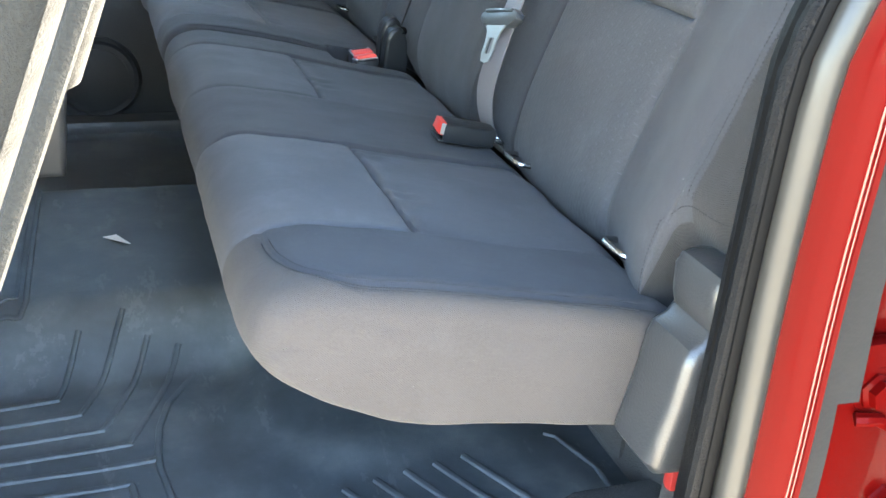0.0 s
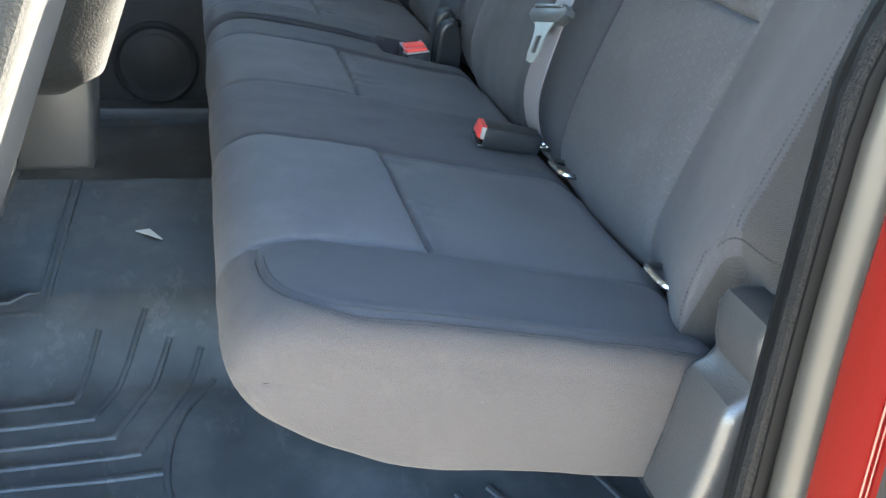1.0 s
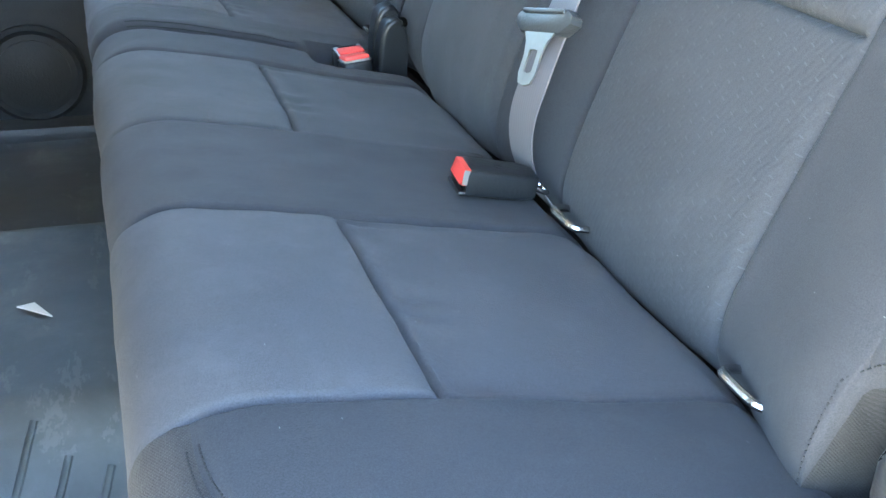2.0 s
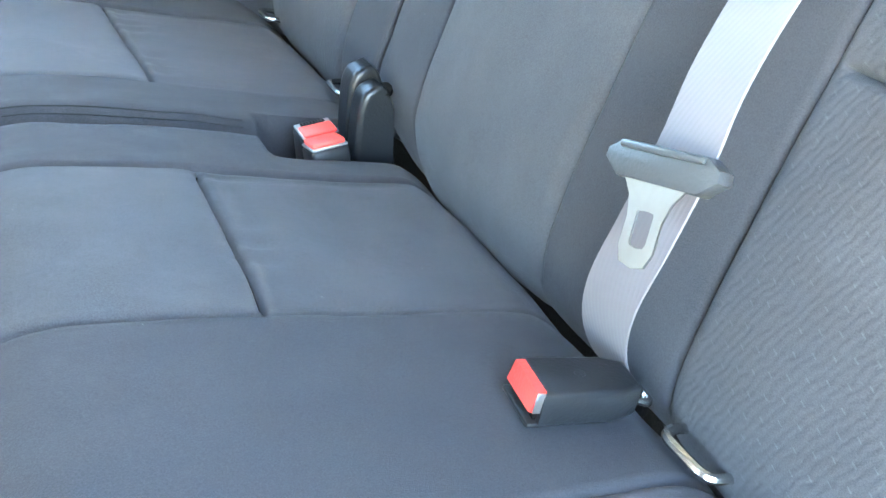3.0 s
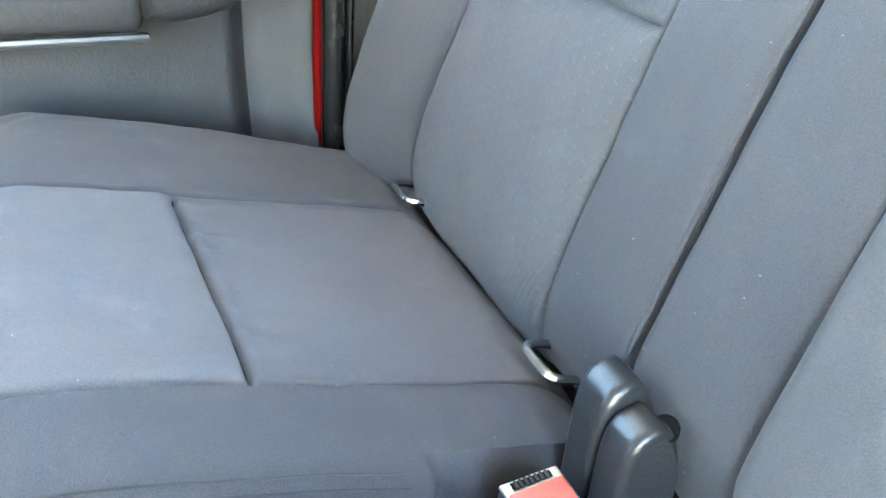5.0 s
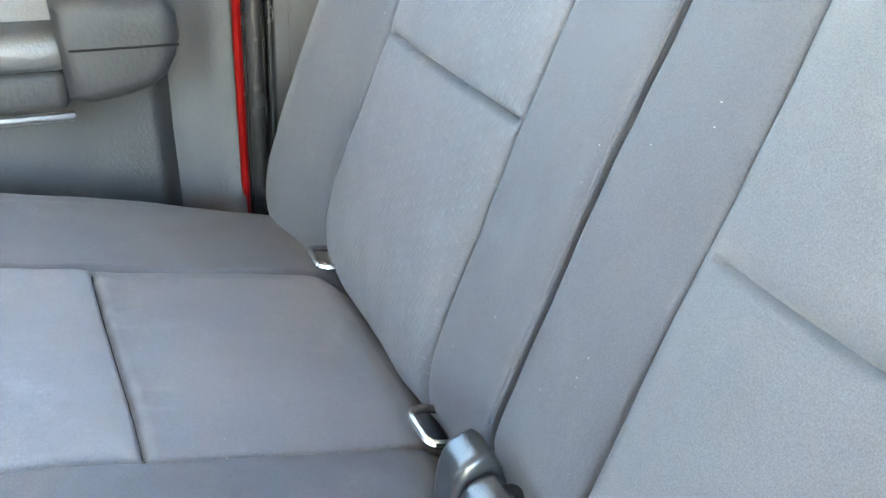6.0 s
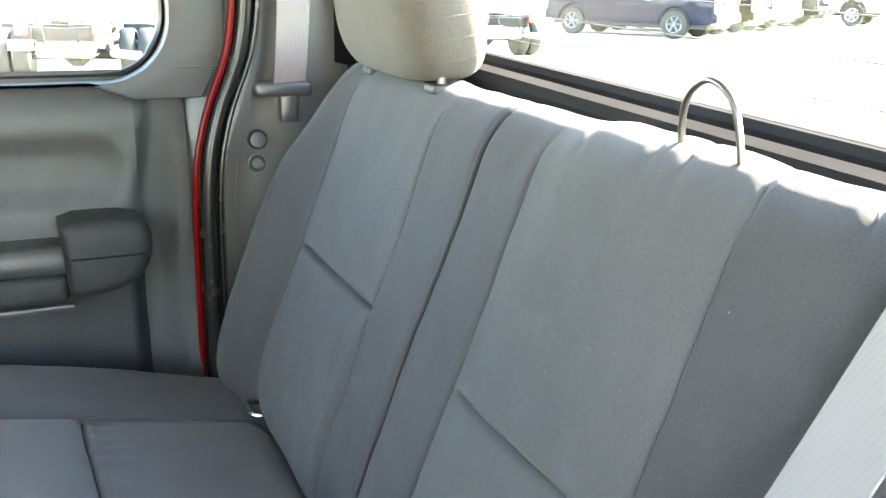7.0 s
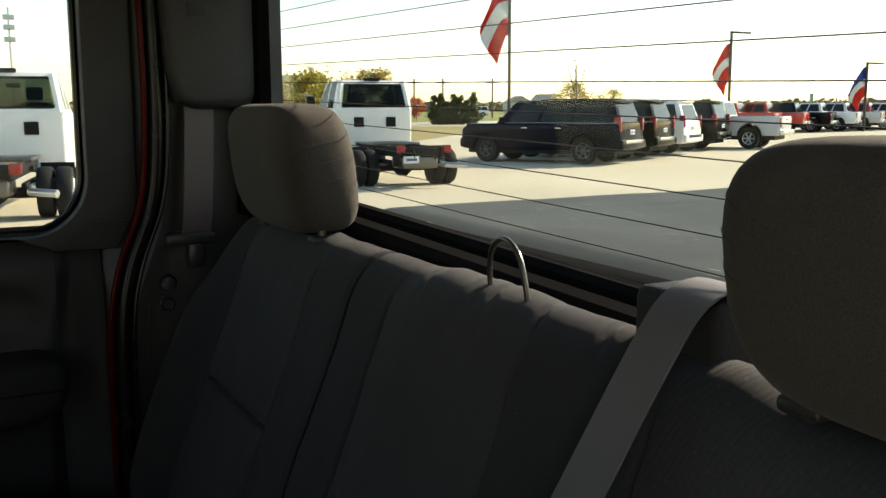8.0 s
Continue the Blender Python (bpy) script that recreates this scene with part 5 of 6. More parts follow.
# ---------------------------------------------------------------- truck bed behind the window
bed = thing("truck_bed", "covered truck bed with grey soft cover", "truck bed")
COVER_Z = 0.770
rows = []
for x in np.linspace(0.40, 2.32, 60).tolist():
    row = []
    for y in np.linspace(-0.13, 1.635, 40).tolist():
        e = min(y + 0.13, 1.635 - y, 2.32 - x, x - 0.40)
        row.append(Vector((x, y, COVER_Z - 0.028 * (1 - step(0.0, 0.07, e)) + 0.0025 * noise.noise(Vector((x * 4, y * 4, 0))))))
    rows.append(row)
patchwork(rows, lambda i, j: "a", {"a": ("bed_cover", M_COVER, "scuffed grey vinyl bed cover")}, bed, False)
part("cover_core", block(0.40, 2.32, -0.125, 1.630, 0.70, 0.739, 0.004), M_COVER, bed)
part("front_rail", block(0.385, 0.44, -0.13, 1.635, 0.68, 0.766, 0.012, 3), M_SILL, bed)
for a, b in ((-0.16, -0.10), (1.605, 1.665)):
    part("bed_side", block(0.385, 2.40, a, b, -0.05, 0.728, 0.015, 3), M_RED, bed)
part("tailgate", block(2.34, 2.40, -0.10, 1.605, -0.05, 0.725, 0.012, 3), M_RED, bed)
part("bed_front", block(0.39, 0.42, -0.10, 1.605, -0.05, 0.70, 0.004), M_RED, bed)
part("bed_floor", block(0.42, 2.34, -0.10, 1.605, -0.05, 0.0, 0.004), M_RED, bed)

# ---------------------------------------------------------------- the lot and the land beyond
GROUND = -0.75
M_LOT = ground_stuff("pale_concrete", (0.45, 0.39, 0.29), (0.55, 0.48, 0.36), 0.25, 6.0, 0.004)
M_GRASS = ground_stuff("dry_grass", (0.24, 0.19, 0.07), (0.34, 0.27, 0.11), 0.08, 2.5, 0.05)
M_LAWN = ground_stuff("green_grass", (0.17, 0.18, 0.045), (0.27, 0.25, 0.07), 0.05, 1.5, 0.05)
M_ROAD = ground_stuff("pale_road", (0.42, 0.40, 0.36), (0.52, 0.50, 0.45), 0.2, 5.0, 0.004)
tagged(sheet("ground", [(-2500, -2500, GROUND), (2500, -2500, GROUND), (2500, 2500, GROUND), (-2500, 2500, GROUND)], [(0, 1, 2, 3)], M_LOT), "pale sunlit concrete parking lot", "ground", kind="structure")


def strip(name, label, category, material, points, z):
    n = len(points)
    tagged(sheet(name, [(x, y, z) for x, y in points], [tuple(range(n))], material), label, category, kind="structure")


strip("verge", "dry brown grass verge beside the lot", "grass", M_GRASS, [(-120, 31), (8, 33), (22, 44), (45, 72), (36, 80), (-120, 62)], GROUND + 0.012)
strip("road", "pale road past the verge", "road", M_ROAD, [(-200, 64), (36, 82), (60, 92), (140, 120), (140, 126), (58, 98), (34, 88), (-200, 70)], GROUND + 0.016)
strip("field", "yellow-green field reaching the trees", "grass", M_LAWN, [(-400, 90), (34, 92), (58, 102), (150, 128), (1500, 500), (1500, 2200), (-2000, 2200)], GROUND + 0.02)


def ridge(name, label, centre, width, height, seed, material):
    """A far wooded skyline of many small crowns."""
    rnd = random.Random(seed)
    c = Vector((centre[0], centre[1], GROUND))
    out = Vector((c.x, c.y, 0)).normalized()
    side = Vector((-out.y, out.x, 0))
    verts, faces = [], []
    for k in range(900):
        f = rnd.uniform(-0.5, 0.5)
        h = height * (0.55 + 0.45 * noise.noise(Vector((f * 9, seed, 0)))) * rnd.uniform(0.5, 1.0)
        p = c + side * (f * width) + out * rnd.uniform(0, 40) + Vector((0, 0, h * 0.8))
        s = rnd.uniform(0.8, 1.7)
        for q in range(6):
            a, b = rnd.uniform(0, 6.28), rnd.uniform(-1, 1)
            o = p + Vector((math.cos(a) * s, math.sin(a) * s, b * s * 0.8))
            u = Vector((rnd.uniform(-1, 1), rnd.uniform(-1, 1), rnd.uniform(-1, 1))).normalized() * s
            v = u.orthogonal().normalized() * s * 0.8
            i = len(verts)
            verts += [tuple(o - u), tuple(o + v), tuple(o + u), tuple(o - v)]
            faces.append((i, i + 1, i + 2, i + 3))
        i = len(verts)
        verts += [tuple(p + side * s * 1.5 - Vector((0, 0, h))), tuple(p - side * s * 1.5 - Vector((0, 0, h))), tuple(p)]
        faces.append((i, i + 1, i + 2))
    tagged(sheet(name, verts, faces, material), label, "woods", kind="stuff")


M_LEAF_YELLOW = leafy("yellow_leaves", [(0.0, (0.24, 0.20, 0.02)), (0.5, (0.38, 0.29, 0.03)), (1.0, (0.20, 0.20, 0.03))])
M_LEAF_GOLD = leafy("golden_leaves", [(0.0, (0.30, 0.20, 0.04)), (0.5, (0.40, 0.27, 0.06)), (1.0, (0.22, 0.18, 0.05))])
M_LEAF_RED = leafy("red_leaves", [(0.0, (0.35, 0.04, 0.02)), (0.5, (0.42, 0.08, 0.03)), (1.0, (0.28, 0.05, 0.02))])
M_LEAF_DARK = leafy("evergreen_leaves", [(0.0, (0.06, 0.075, 0.025)), (0.5, (0.09, 0.105, 0.04)), (1.0, (0.12, 0.12, 0.05))])
M_LEAF_FAR = leafy("far_leaves", [(0.0, (0.12, 0.13, 0.07)), (0.5, (0.18, 0.16, 0.08)), (1.0, (0.22, 0.17, 0.09))])
M_BARK = ground_stuff("bark", (0.10, 0.08, 0.06), (0.17, 0.14, 0.11), 3.0, 20.0, 0.02)


def make_tree(x, y, height, spread, leaves, label, cone=False, count=2600, leaf=0.65, girth=0.016):
    """Tapered trunk, limbs and a loose crown of leaf clumps."""
    rnd = random.Random(int(x * 13 + y * 7))
    t = thing("tree", label, "tree", "trees", at=pose(x, y, GROUND))
    part("trunk", tube([(0, 0, 0), (0.05, 0.03, height * 0.3), (0.0, 0.1, height * 0.75)], height * girth, 8), M_BARK, t)
    bm = bmesh.new()
    for k in range(6):
        a = k * 1.05 + rnd.uniform(-0.3, 0.3)
        tube([(0, 0, height * 0.3), (math.cos(a) * spread * 0.3, math.sin(a) * spread * 0.3, height * 0.5), (math.cos(a) * spread * 0.6, math.sin(a) * spread * 0.6, height * 0.7)], height * girth * 0.4, 6, False, bm)
    part("limbs", bm, M_BARK, t)
    verts, faces = [], []
    clumps = []
    for k in range(38):
        h = rnd.uniform(0.0, 1.0)
        if cone:
            rr = spread * (1 - h) * 0.9 + 0.1
        else:
            rr = spread * math.sqrt(max(1 - (2 * h - 0.9) ** 2 / 1.25, 0.05))
        a = rnd.uniform(0, 6.28)
        q = math.sqrt(rnd.random())
        clumps.append((Vector((math.cos(a) * rr * q, math.sin(a) * rr * q, height * (0.04 if cone else 0.26) + h * height * (0.92 if cone else 0.72))), spread * rnd.uniform(0.16, 0.34)))
    for k in range(count):
        c, s = clumps[k % len(clumps)]
        o = c + Vector((rnd.gauss(0, 0.5), rnd.gauss(0, 0.5), rnd.gauss(0, 0.45))) * s
        u = Vector((rnd.uniform(-1, 1), rnd.uniform(-1, 1), rnd.uniform(-1, 1))).normalized() * spread * leaf * rnd.uniform(0.045, 0.10)
        v = u.orthogonal().normalized() * u.length * 0.7
        i = len(verts)
        verts += [tuple(o - u), tuple(o + v), tuple(o + u), tuple(o - v)]
        faces.append((i, i + 1, i + 2, i + 3))
    sheet("crown", verts, faces, leaves, t)


make_tree(21.3, 58.2, 3.7, 2.7, M_LEAF_YELLOW, "broad yellow-green autumn tree beyond the lot", False, 6500, 0.55)
make_tree(30.0, 68.7, 4.4, 2.6, M_LEAF_GOLD, "golden autumn tree beyond the lot", False, 6500, 0.55)
make_tree(53.3, 107.4, 2.9, 1.3, M_LEAF_RED, "red-leaved autumn tree by the field", False, 2600, 0.8)
for k in range(7):
    make_tree(43.7 + 0.58 * k, 84.2 - 0.32 * k, 2.8 + 0.4 * math.sin(k * 2.3), 0.80, M_LEAF_DARK, "dark evergreen in a hedge row", True, 2200, 2.2)
make_tree(64.2, 89.2, 4.4, 2.6, M_LEAF_GOLD, "olive autumn tree behind the parked vehicles")
make_tree(74.0, 94.2, 3.6, 2.0, M_LEAF_YELLOW, "yellow-green tree behind the parked vehicles")
make_tree(52.8, 72.8, 7.5, 1.4, M_LEAF_GOLD, "thin nearly bare young tree", False, 70, 1.0, 0.007)
ridge("far_woods", "hazy autumn woods along the skyline", (260, 340), 620, 6.5, 3, M_LEAF_FAR)
ridge("far_woods", "hazy autumn woods along the skyline", (420, 250), 520, 7.5, 5, M_LEAF_FAR)
ridge("far_woods", "hazy autumn woods along the skyline", (40, 330), 500, 6.0, 8, M_LEAF_FAR)

M_SIDING = plastic("pale_siding", (0.52, 0.50, 0.46), 0.7, 5.0, 0.01)
M_ROOFING = plastic("grey_roofing", (0.22, 0.22, 0.23), 0.8, 8.0, 0.01)
M_DARK_GLASS = plastic("dark_window", (0.010, 0.011, 0.013), 0.16, 2.0, 0.0001, 0.1, 0.3)


def make_house(x, y, w, d, h, turn, label):
    t = thing("house", label, "house", "far houses", at=pose(x, y, GROUND, 0, 0, turn))
    part("wall", block(-w / 2, w / 2, -d / 2, d / 2, 0, h, 0.02), M_SIDING, t)
    part("roof", prism([(-w / 2 - 0.4, h - 0.05), (w / 2 + 0.4, h - 0.05), (0, h + w * 0.28)], "y", -d / 2 - 0.4, d / 2 + 0.4, 0.03), M_ROOFING, t)
    for k in range(3):
        win = part("window", block(-w / 2 + w * (0.2 + 0.28 * k) - 0.5, -w / 2 + w * (0.2 + 0.28 * k) + 0.5, -d / 2 - 0.06, -d / 2 + 0.05, h * 0.4, h * 0.8, 0.02), M_SIDING, t)
        part("window_pane", block(-w / 2 + w * (0.2 + 0.28 * k) - 0.42, -w / 2 + w * (0.2 + 0.28 * k) + 0.42, -d / 2 - 0.08, -d / 2 - 0.05, h * 0.44, h * 0.76), M_DARK_GLASS, win)


make_house(150.0, 235.0, 7.0, 9, 3.0, -20, "pale house with a grey gable roof")
make_house(178.0, 262.0, 7.0, 6, 4.0, 25, "pale low house at the edge of the field")
make_house(28.6, 86.5, 9.0, 7, 2.2, 10, "pale house behind the autumn trees")
make_house(330.0, 262.0, 5.0, 5, 5.5, 30, "pale boxy building far off")

M_SIGN_GREEN = plastic("green_sign", (0.02, 0.20, 0.08), 0.5)
sign = thing("road_sign", "green overhead road sign far away", "road sign", at=pose(105.9, 91.4, GROUND, 0, 0, 48))
part("panel", block(-1.6, 1.6, -0.05, 0.05, 2.2, 3.4, 0.02), M_SIGN_GREEN, sign)
part("post", tube([(0, 0.1, 0), (0, 0.1, 3.3)], 0.08, 8), M_STEEL, sign)

M_FLAG_RED = fabric("red_flag_cloth", (0.55, 0.03, 0.02), 60.0, 0.0)
M_FLAG_WHITE = fabric("white_flag_cloth", (0.70, 0.68, 0.64), 60.0, 0.0)
M_POLE = plastic("dark_bronze_pole", (0.030, 0.024, 0.018), 0.5)
M_FLAG_BLUE = fabric("blue_flag_cloth", (0.03, 0.06, 0.28), 60.0, 0.0)


def make_flag(x, y, pole, top, size, bands, label, lamp=False, r=0.06):
    """A limp flag on a pole; bands: (from, to, material) down its drop."""
    t = thing("flag_pole", label, "flag", "flags", at=pose(x, y, GROUND))
    part("pole", tube([(0, 0, 0), (0, 0, pole)], r, 10), M_POLE, t)
    if lamp:
        part("lamp_arm", block(0.0, 1.6, -0.10, 0.10, pole - 0.12, pole, 0.03), M_POLE, t)
    left = Vector((-0.80, 0.60, 0))
    for a, b, material in bands:
        verts, faces = [], []
        for i in range(11):
            for j in range(7):
                f, g = i / 10, a + (b - a) * j / 6
                reach = size * 0.52 * f * (0.75 + 0.4 * math.sin(3.1 * g + 0.4))
                drop = size * (g * (1 - 0.15 * f) + 0.75 * f * f)
                fold = 0.09 * size * math.sin(f * 9 + g * 2)
                verts.append(tuple(left * reach + Vector((0.6, 0.8, 0)) * fold + Vector((0, 0, top - drop))))
        for i in range(10):
            for j in range(6):
                q = i * 7 + j
                faces.append((q, q + 7, q + 8, q + 1))
        ob = sheet("flag_cloth", verts, faces, material, t)
        solid = ob.modifiers.new("thickness", "SOLIDIFY")
        solid.thickness = 0.01


make_flag(17.82, 28.83, 9.0, 6.2, 1.75, [(0, 0.45, M_FLAG_RED), (0.45, 0.8, M_FLAG_WHITE), (0.8, 1.15, M_FLAG_RED)], "tall pole with a limp red and white flag")
make_flag(43.5, 44.0, 6.3, 5.6, 1.8, [(0, 0.5, M_FLAG_RED), (0.5, 0.8, M_FLAG_WHITE), (0.8, 1.3, M_FLAG_RED)], "lamp pole with a red and white flag", True, 0.09)
make_flag(55.0, 43.1, 4.6, 4.3, 1.8, [(0, 0.45, M_FLAG_BLUE), (0.45, 0.7, M_FLAG_WHITE), (0.7, 1.1, M_FLAG_RED)], "lamp pole with a blue, white and red flag", True, 0.09)

tower = thing("radio_tower", "thin grey radio mast with antennas", "mast", at=pose(9.8, 149.7, GROUND))
part("mast", tube([(0, 0, 0), (0, 0, 16.0)], 0.16, 8), M_STEEL, tower)
for z in (11.5, 13.2, 14.6):
    part("antenna", block(-0.75, 0.75, -0.2, 0.2, z - 0.35, z + 0.35, 0.05), M_STEEL, tower)


def make_utility_pole(x, y, h):
    """A wooden pole with one cross arm and its insulators."""
    t = thing("utility_pole", "thin wooden utility pole with a cross arm", "utility pole", "utility poles", at=pose(x, y, GROUND, 0, 0, -33))
    part("pole", tube([(0, 0, 0), (0, 0, h)], 0.13, 8), M_BARK, t)
    part("cross_arm", block(-1.0, 1.0, -0.07, 0.07, h - 0.75, h - 0.55, 0.02), M_BARK, t)
    for q in (-0.9, -0.4, 0.4, 0.9):
        part("insulator", lathe([(0.05, 0.0), (0.08, 0.08), (0.05, 0.20), (0.0, 0.22)], (q, 0, h - 0.55), (0, 0, 1), 8), M_STEEL, t)


for x, y in ((66.4, 134.4), (70.4, 132.3), (77.2, 128.5)):
    make_utility_pole(x, y, 6.2)

# ---------------------------------------------------------------- parked vehicles
M_TYRE = plastic("tyre_rubber", (0.015, 0.015, 0.015), 0.8, 40.0, 0.004, 0.5, 0.2)
M_RIM = metal("alloy_rim", (0.55, 0.55, 0.56), 0.3)
M_RIM_DARK = metal("dark_rim", (0.10, 0.10, 0.10), 0.3)
M_TAIL = plastic("tail_lamp_red", (0.26, 0.010, 0.008), 0.25)
M_LAMP_CLEAR = plastic("clear_lamp", (0.62, 0.62, 0.62), 0.15)
M_CAR_GLASS = clear_glass("car_glass", (0.42, 0.47, 0.45))
M_PLATE = plastic("plate_white", (0.60, 0.60, 0.60), 0.5)
M_PLATE_BAR = plastic("plate_bar", (0.05, 0.09, 0.25), 0.5)
M_UNDER = plastic("underbody_black", (0.010, 0.010, 0.010), 0.7, 450.0, 0.0005, 0.5, 0.2)
PAINTS = {
    "black": paint("black_car_paint", (0.004, 0.0045, 0.006), 0.12, 0.0, 0.0, 0.10),
    "navy": paint("navy_car_paint", (0.003, 0.005, 0.013), 0.12, 0.0, 0.0, 0.10),
    "white": paint("white_car_paint", (0.76, 0.77, 0.78), 0.3),
    "silver": paint("silver_car_paint", (0.42, 0.44, 0.47), 0.3, 0.2),
    "red": paint("red_car_paint", (0.42, 0.02, 0.015), 0.25),
    "grey": paint("grey_car_paint", (0.12, 0.125, 0.13), 0.25),
}


def heading(x, y, h):
    return pose(x, y, GROUND, 0, 0, math.degrees(math.atan2(-h[0], h[1])))


def add_wheel(car, x, y, r, w, rim):
    """One wheel on the axle at y, outer face away from the middle."""
    s = 1 if x > 0 else -1
    tyre = part("wheel", lathe([(r * 0.60, -w / 2), (r * 0.93, -w / 2), (r, -w / 2 + 0.04), (r, w / 2 - 0.04), (r * 0.93, w / 2), (r * 0.60, w / 2), (r * 0.58, w / 2 - 0.03)], (x, y, r), (s, 0, 0), 30), M_TYRE, car)
    bm = lathe([(r * 0.60, w / 2 - 0.05), (r * 0.60, w / 2 - 0.005), (r * 0.54, w / 2 - 0.012), (r * 0.50, w / 2 - 0.06), (r * 0.16, w / 2 - 0.05), (r * 0.14, w / 2 - 0.01), (0, w / 2 - 0.01)], (x, y, r), (s, 0, 0), 30)
    for k in range(6):
        a = k * math.pi / 3
        c, d = math.cos(a), math.sin(a)
        tube([(x + s * (w / 2 - 0.018), y + c * r * 0.12, r + d * r * 0.12), (x + s * (w / 2 - 0.012), y + c * r * 0.55, r + d * r * 0.55)], r * 0.075, 6, False, bm)
    part("rim", bm, rim, tyre)


def side_outline(rear, front, sill, belt, nose, axles, arch):
    """The body's side view with open wheel arches, as (along, height)."""
    pts = [(rear, sill + 0.12), (rear - 0.03, sill + 0.35), (rear, belt), (nose[0], belt - 0.02), (front - 0.25, nose[1]), (front - 0.02, nose[1] - 0.18), (front, sill + 0.25), (front - 0.06, sill + 0.02)]
    for ax in sorted(axles, reverse=True):
        for k in range(9):
            a = math.pi * k / 8
            pts.append((ax + arch * math.cos(a), sill + (arch * 1.02) * math.sin(a)))
    pts.append((rear + 0.05, sill + 0.02))
    return pts


def hull(low, high, z0, z1, r=0.05):
    """A tapered house of glass and posts: low and high are (rear, front, half width)."""
    bm = bmesh.new()
    a = [bm.verts.new((sx * low[2], y, z0)) for sx, y in ((-1, low[0]), (1, low[0]), (1, low[1]), (-1, low[1]))]
    b = [bm.verts.new((sx * high[2], y, z1)) for sx, y in ((-1, high[0]), (1, high[0]), (1, high[1]), (-1, high[1]))]
    bm.faces.new(a[::-1])
    bm.faces.new(b)
    for i in range(4):
        bm.faces.new((a[i], a[(i + 1) % 4], b[(i + 1) % 4], b[i]))
    bmesh.ops.bevel(bm, geom=bm.edges[:], offset=r, segments=3, profile=0.5, affect="EDGES")
    return bm


def wall_pane(corners, a, b, c, d, push=0.012):
    """A pane set on a four-cornered wall, between fractions a..b across and c..d up."""
    p = [Vector(q) for q in corners]
    def at(u, v):
        return p[0].lerp(p[1], u).lerp(p[3].lerp(p[2], u), v)
    n = (p[1] - p[0]).cross(p[3] - p[0]).normalized()
    q = [at(a, c), at(b, c), at(b, d), at(a, d)]
    bm = bmesh.new()
    lo = [bm.verts.new(v - n * 0.01) for v in q]
    hi = [bm.verts.new(v + n * push) for v in q]
    bm.faces.new(lo[::-1])
    bm.faces.new(hi)
    for i in range(4):
        bm.faces.new((lo[i], lo[(i + 1) % 4], hi[(i + 1) % 4], hi[i]))
    return bm


def body_trim(car, half, rear, front, belt, sill, posts, color):
    for s in (-1, 1):
        for y in posts:
            part("door_gap", block(s * half - 0.004, s * half + 0.004, y - 0.006, y + 0.006, sill + 0.08, belt - 0.01), M_UNDER, car)
        for y in posts[:-1]:
            part("door_handle", block(s * (half + 0.012) - 0.012, s * (half + 0.012) + 0.012, y + 0.10, y + 0.30, belt - 0.17, belt - 0.13, 0.008), M_CHROME if color != "white" else PAINTS["white"], car)


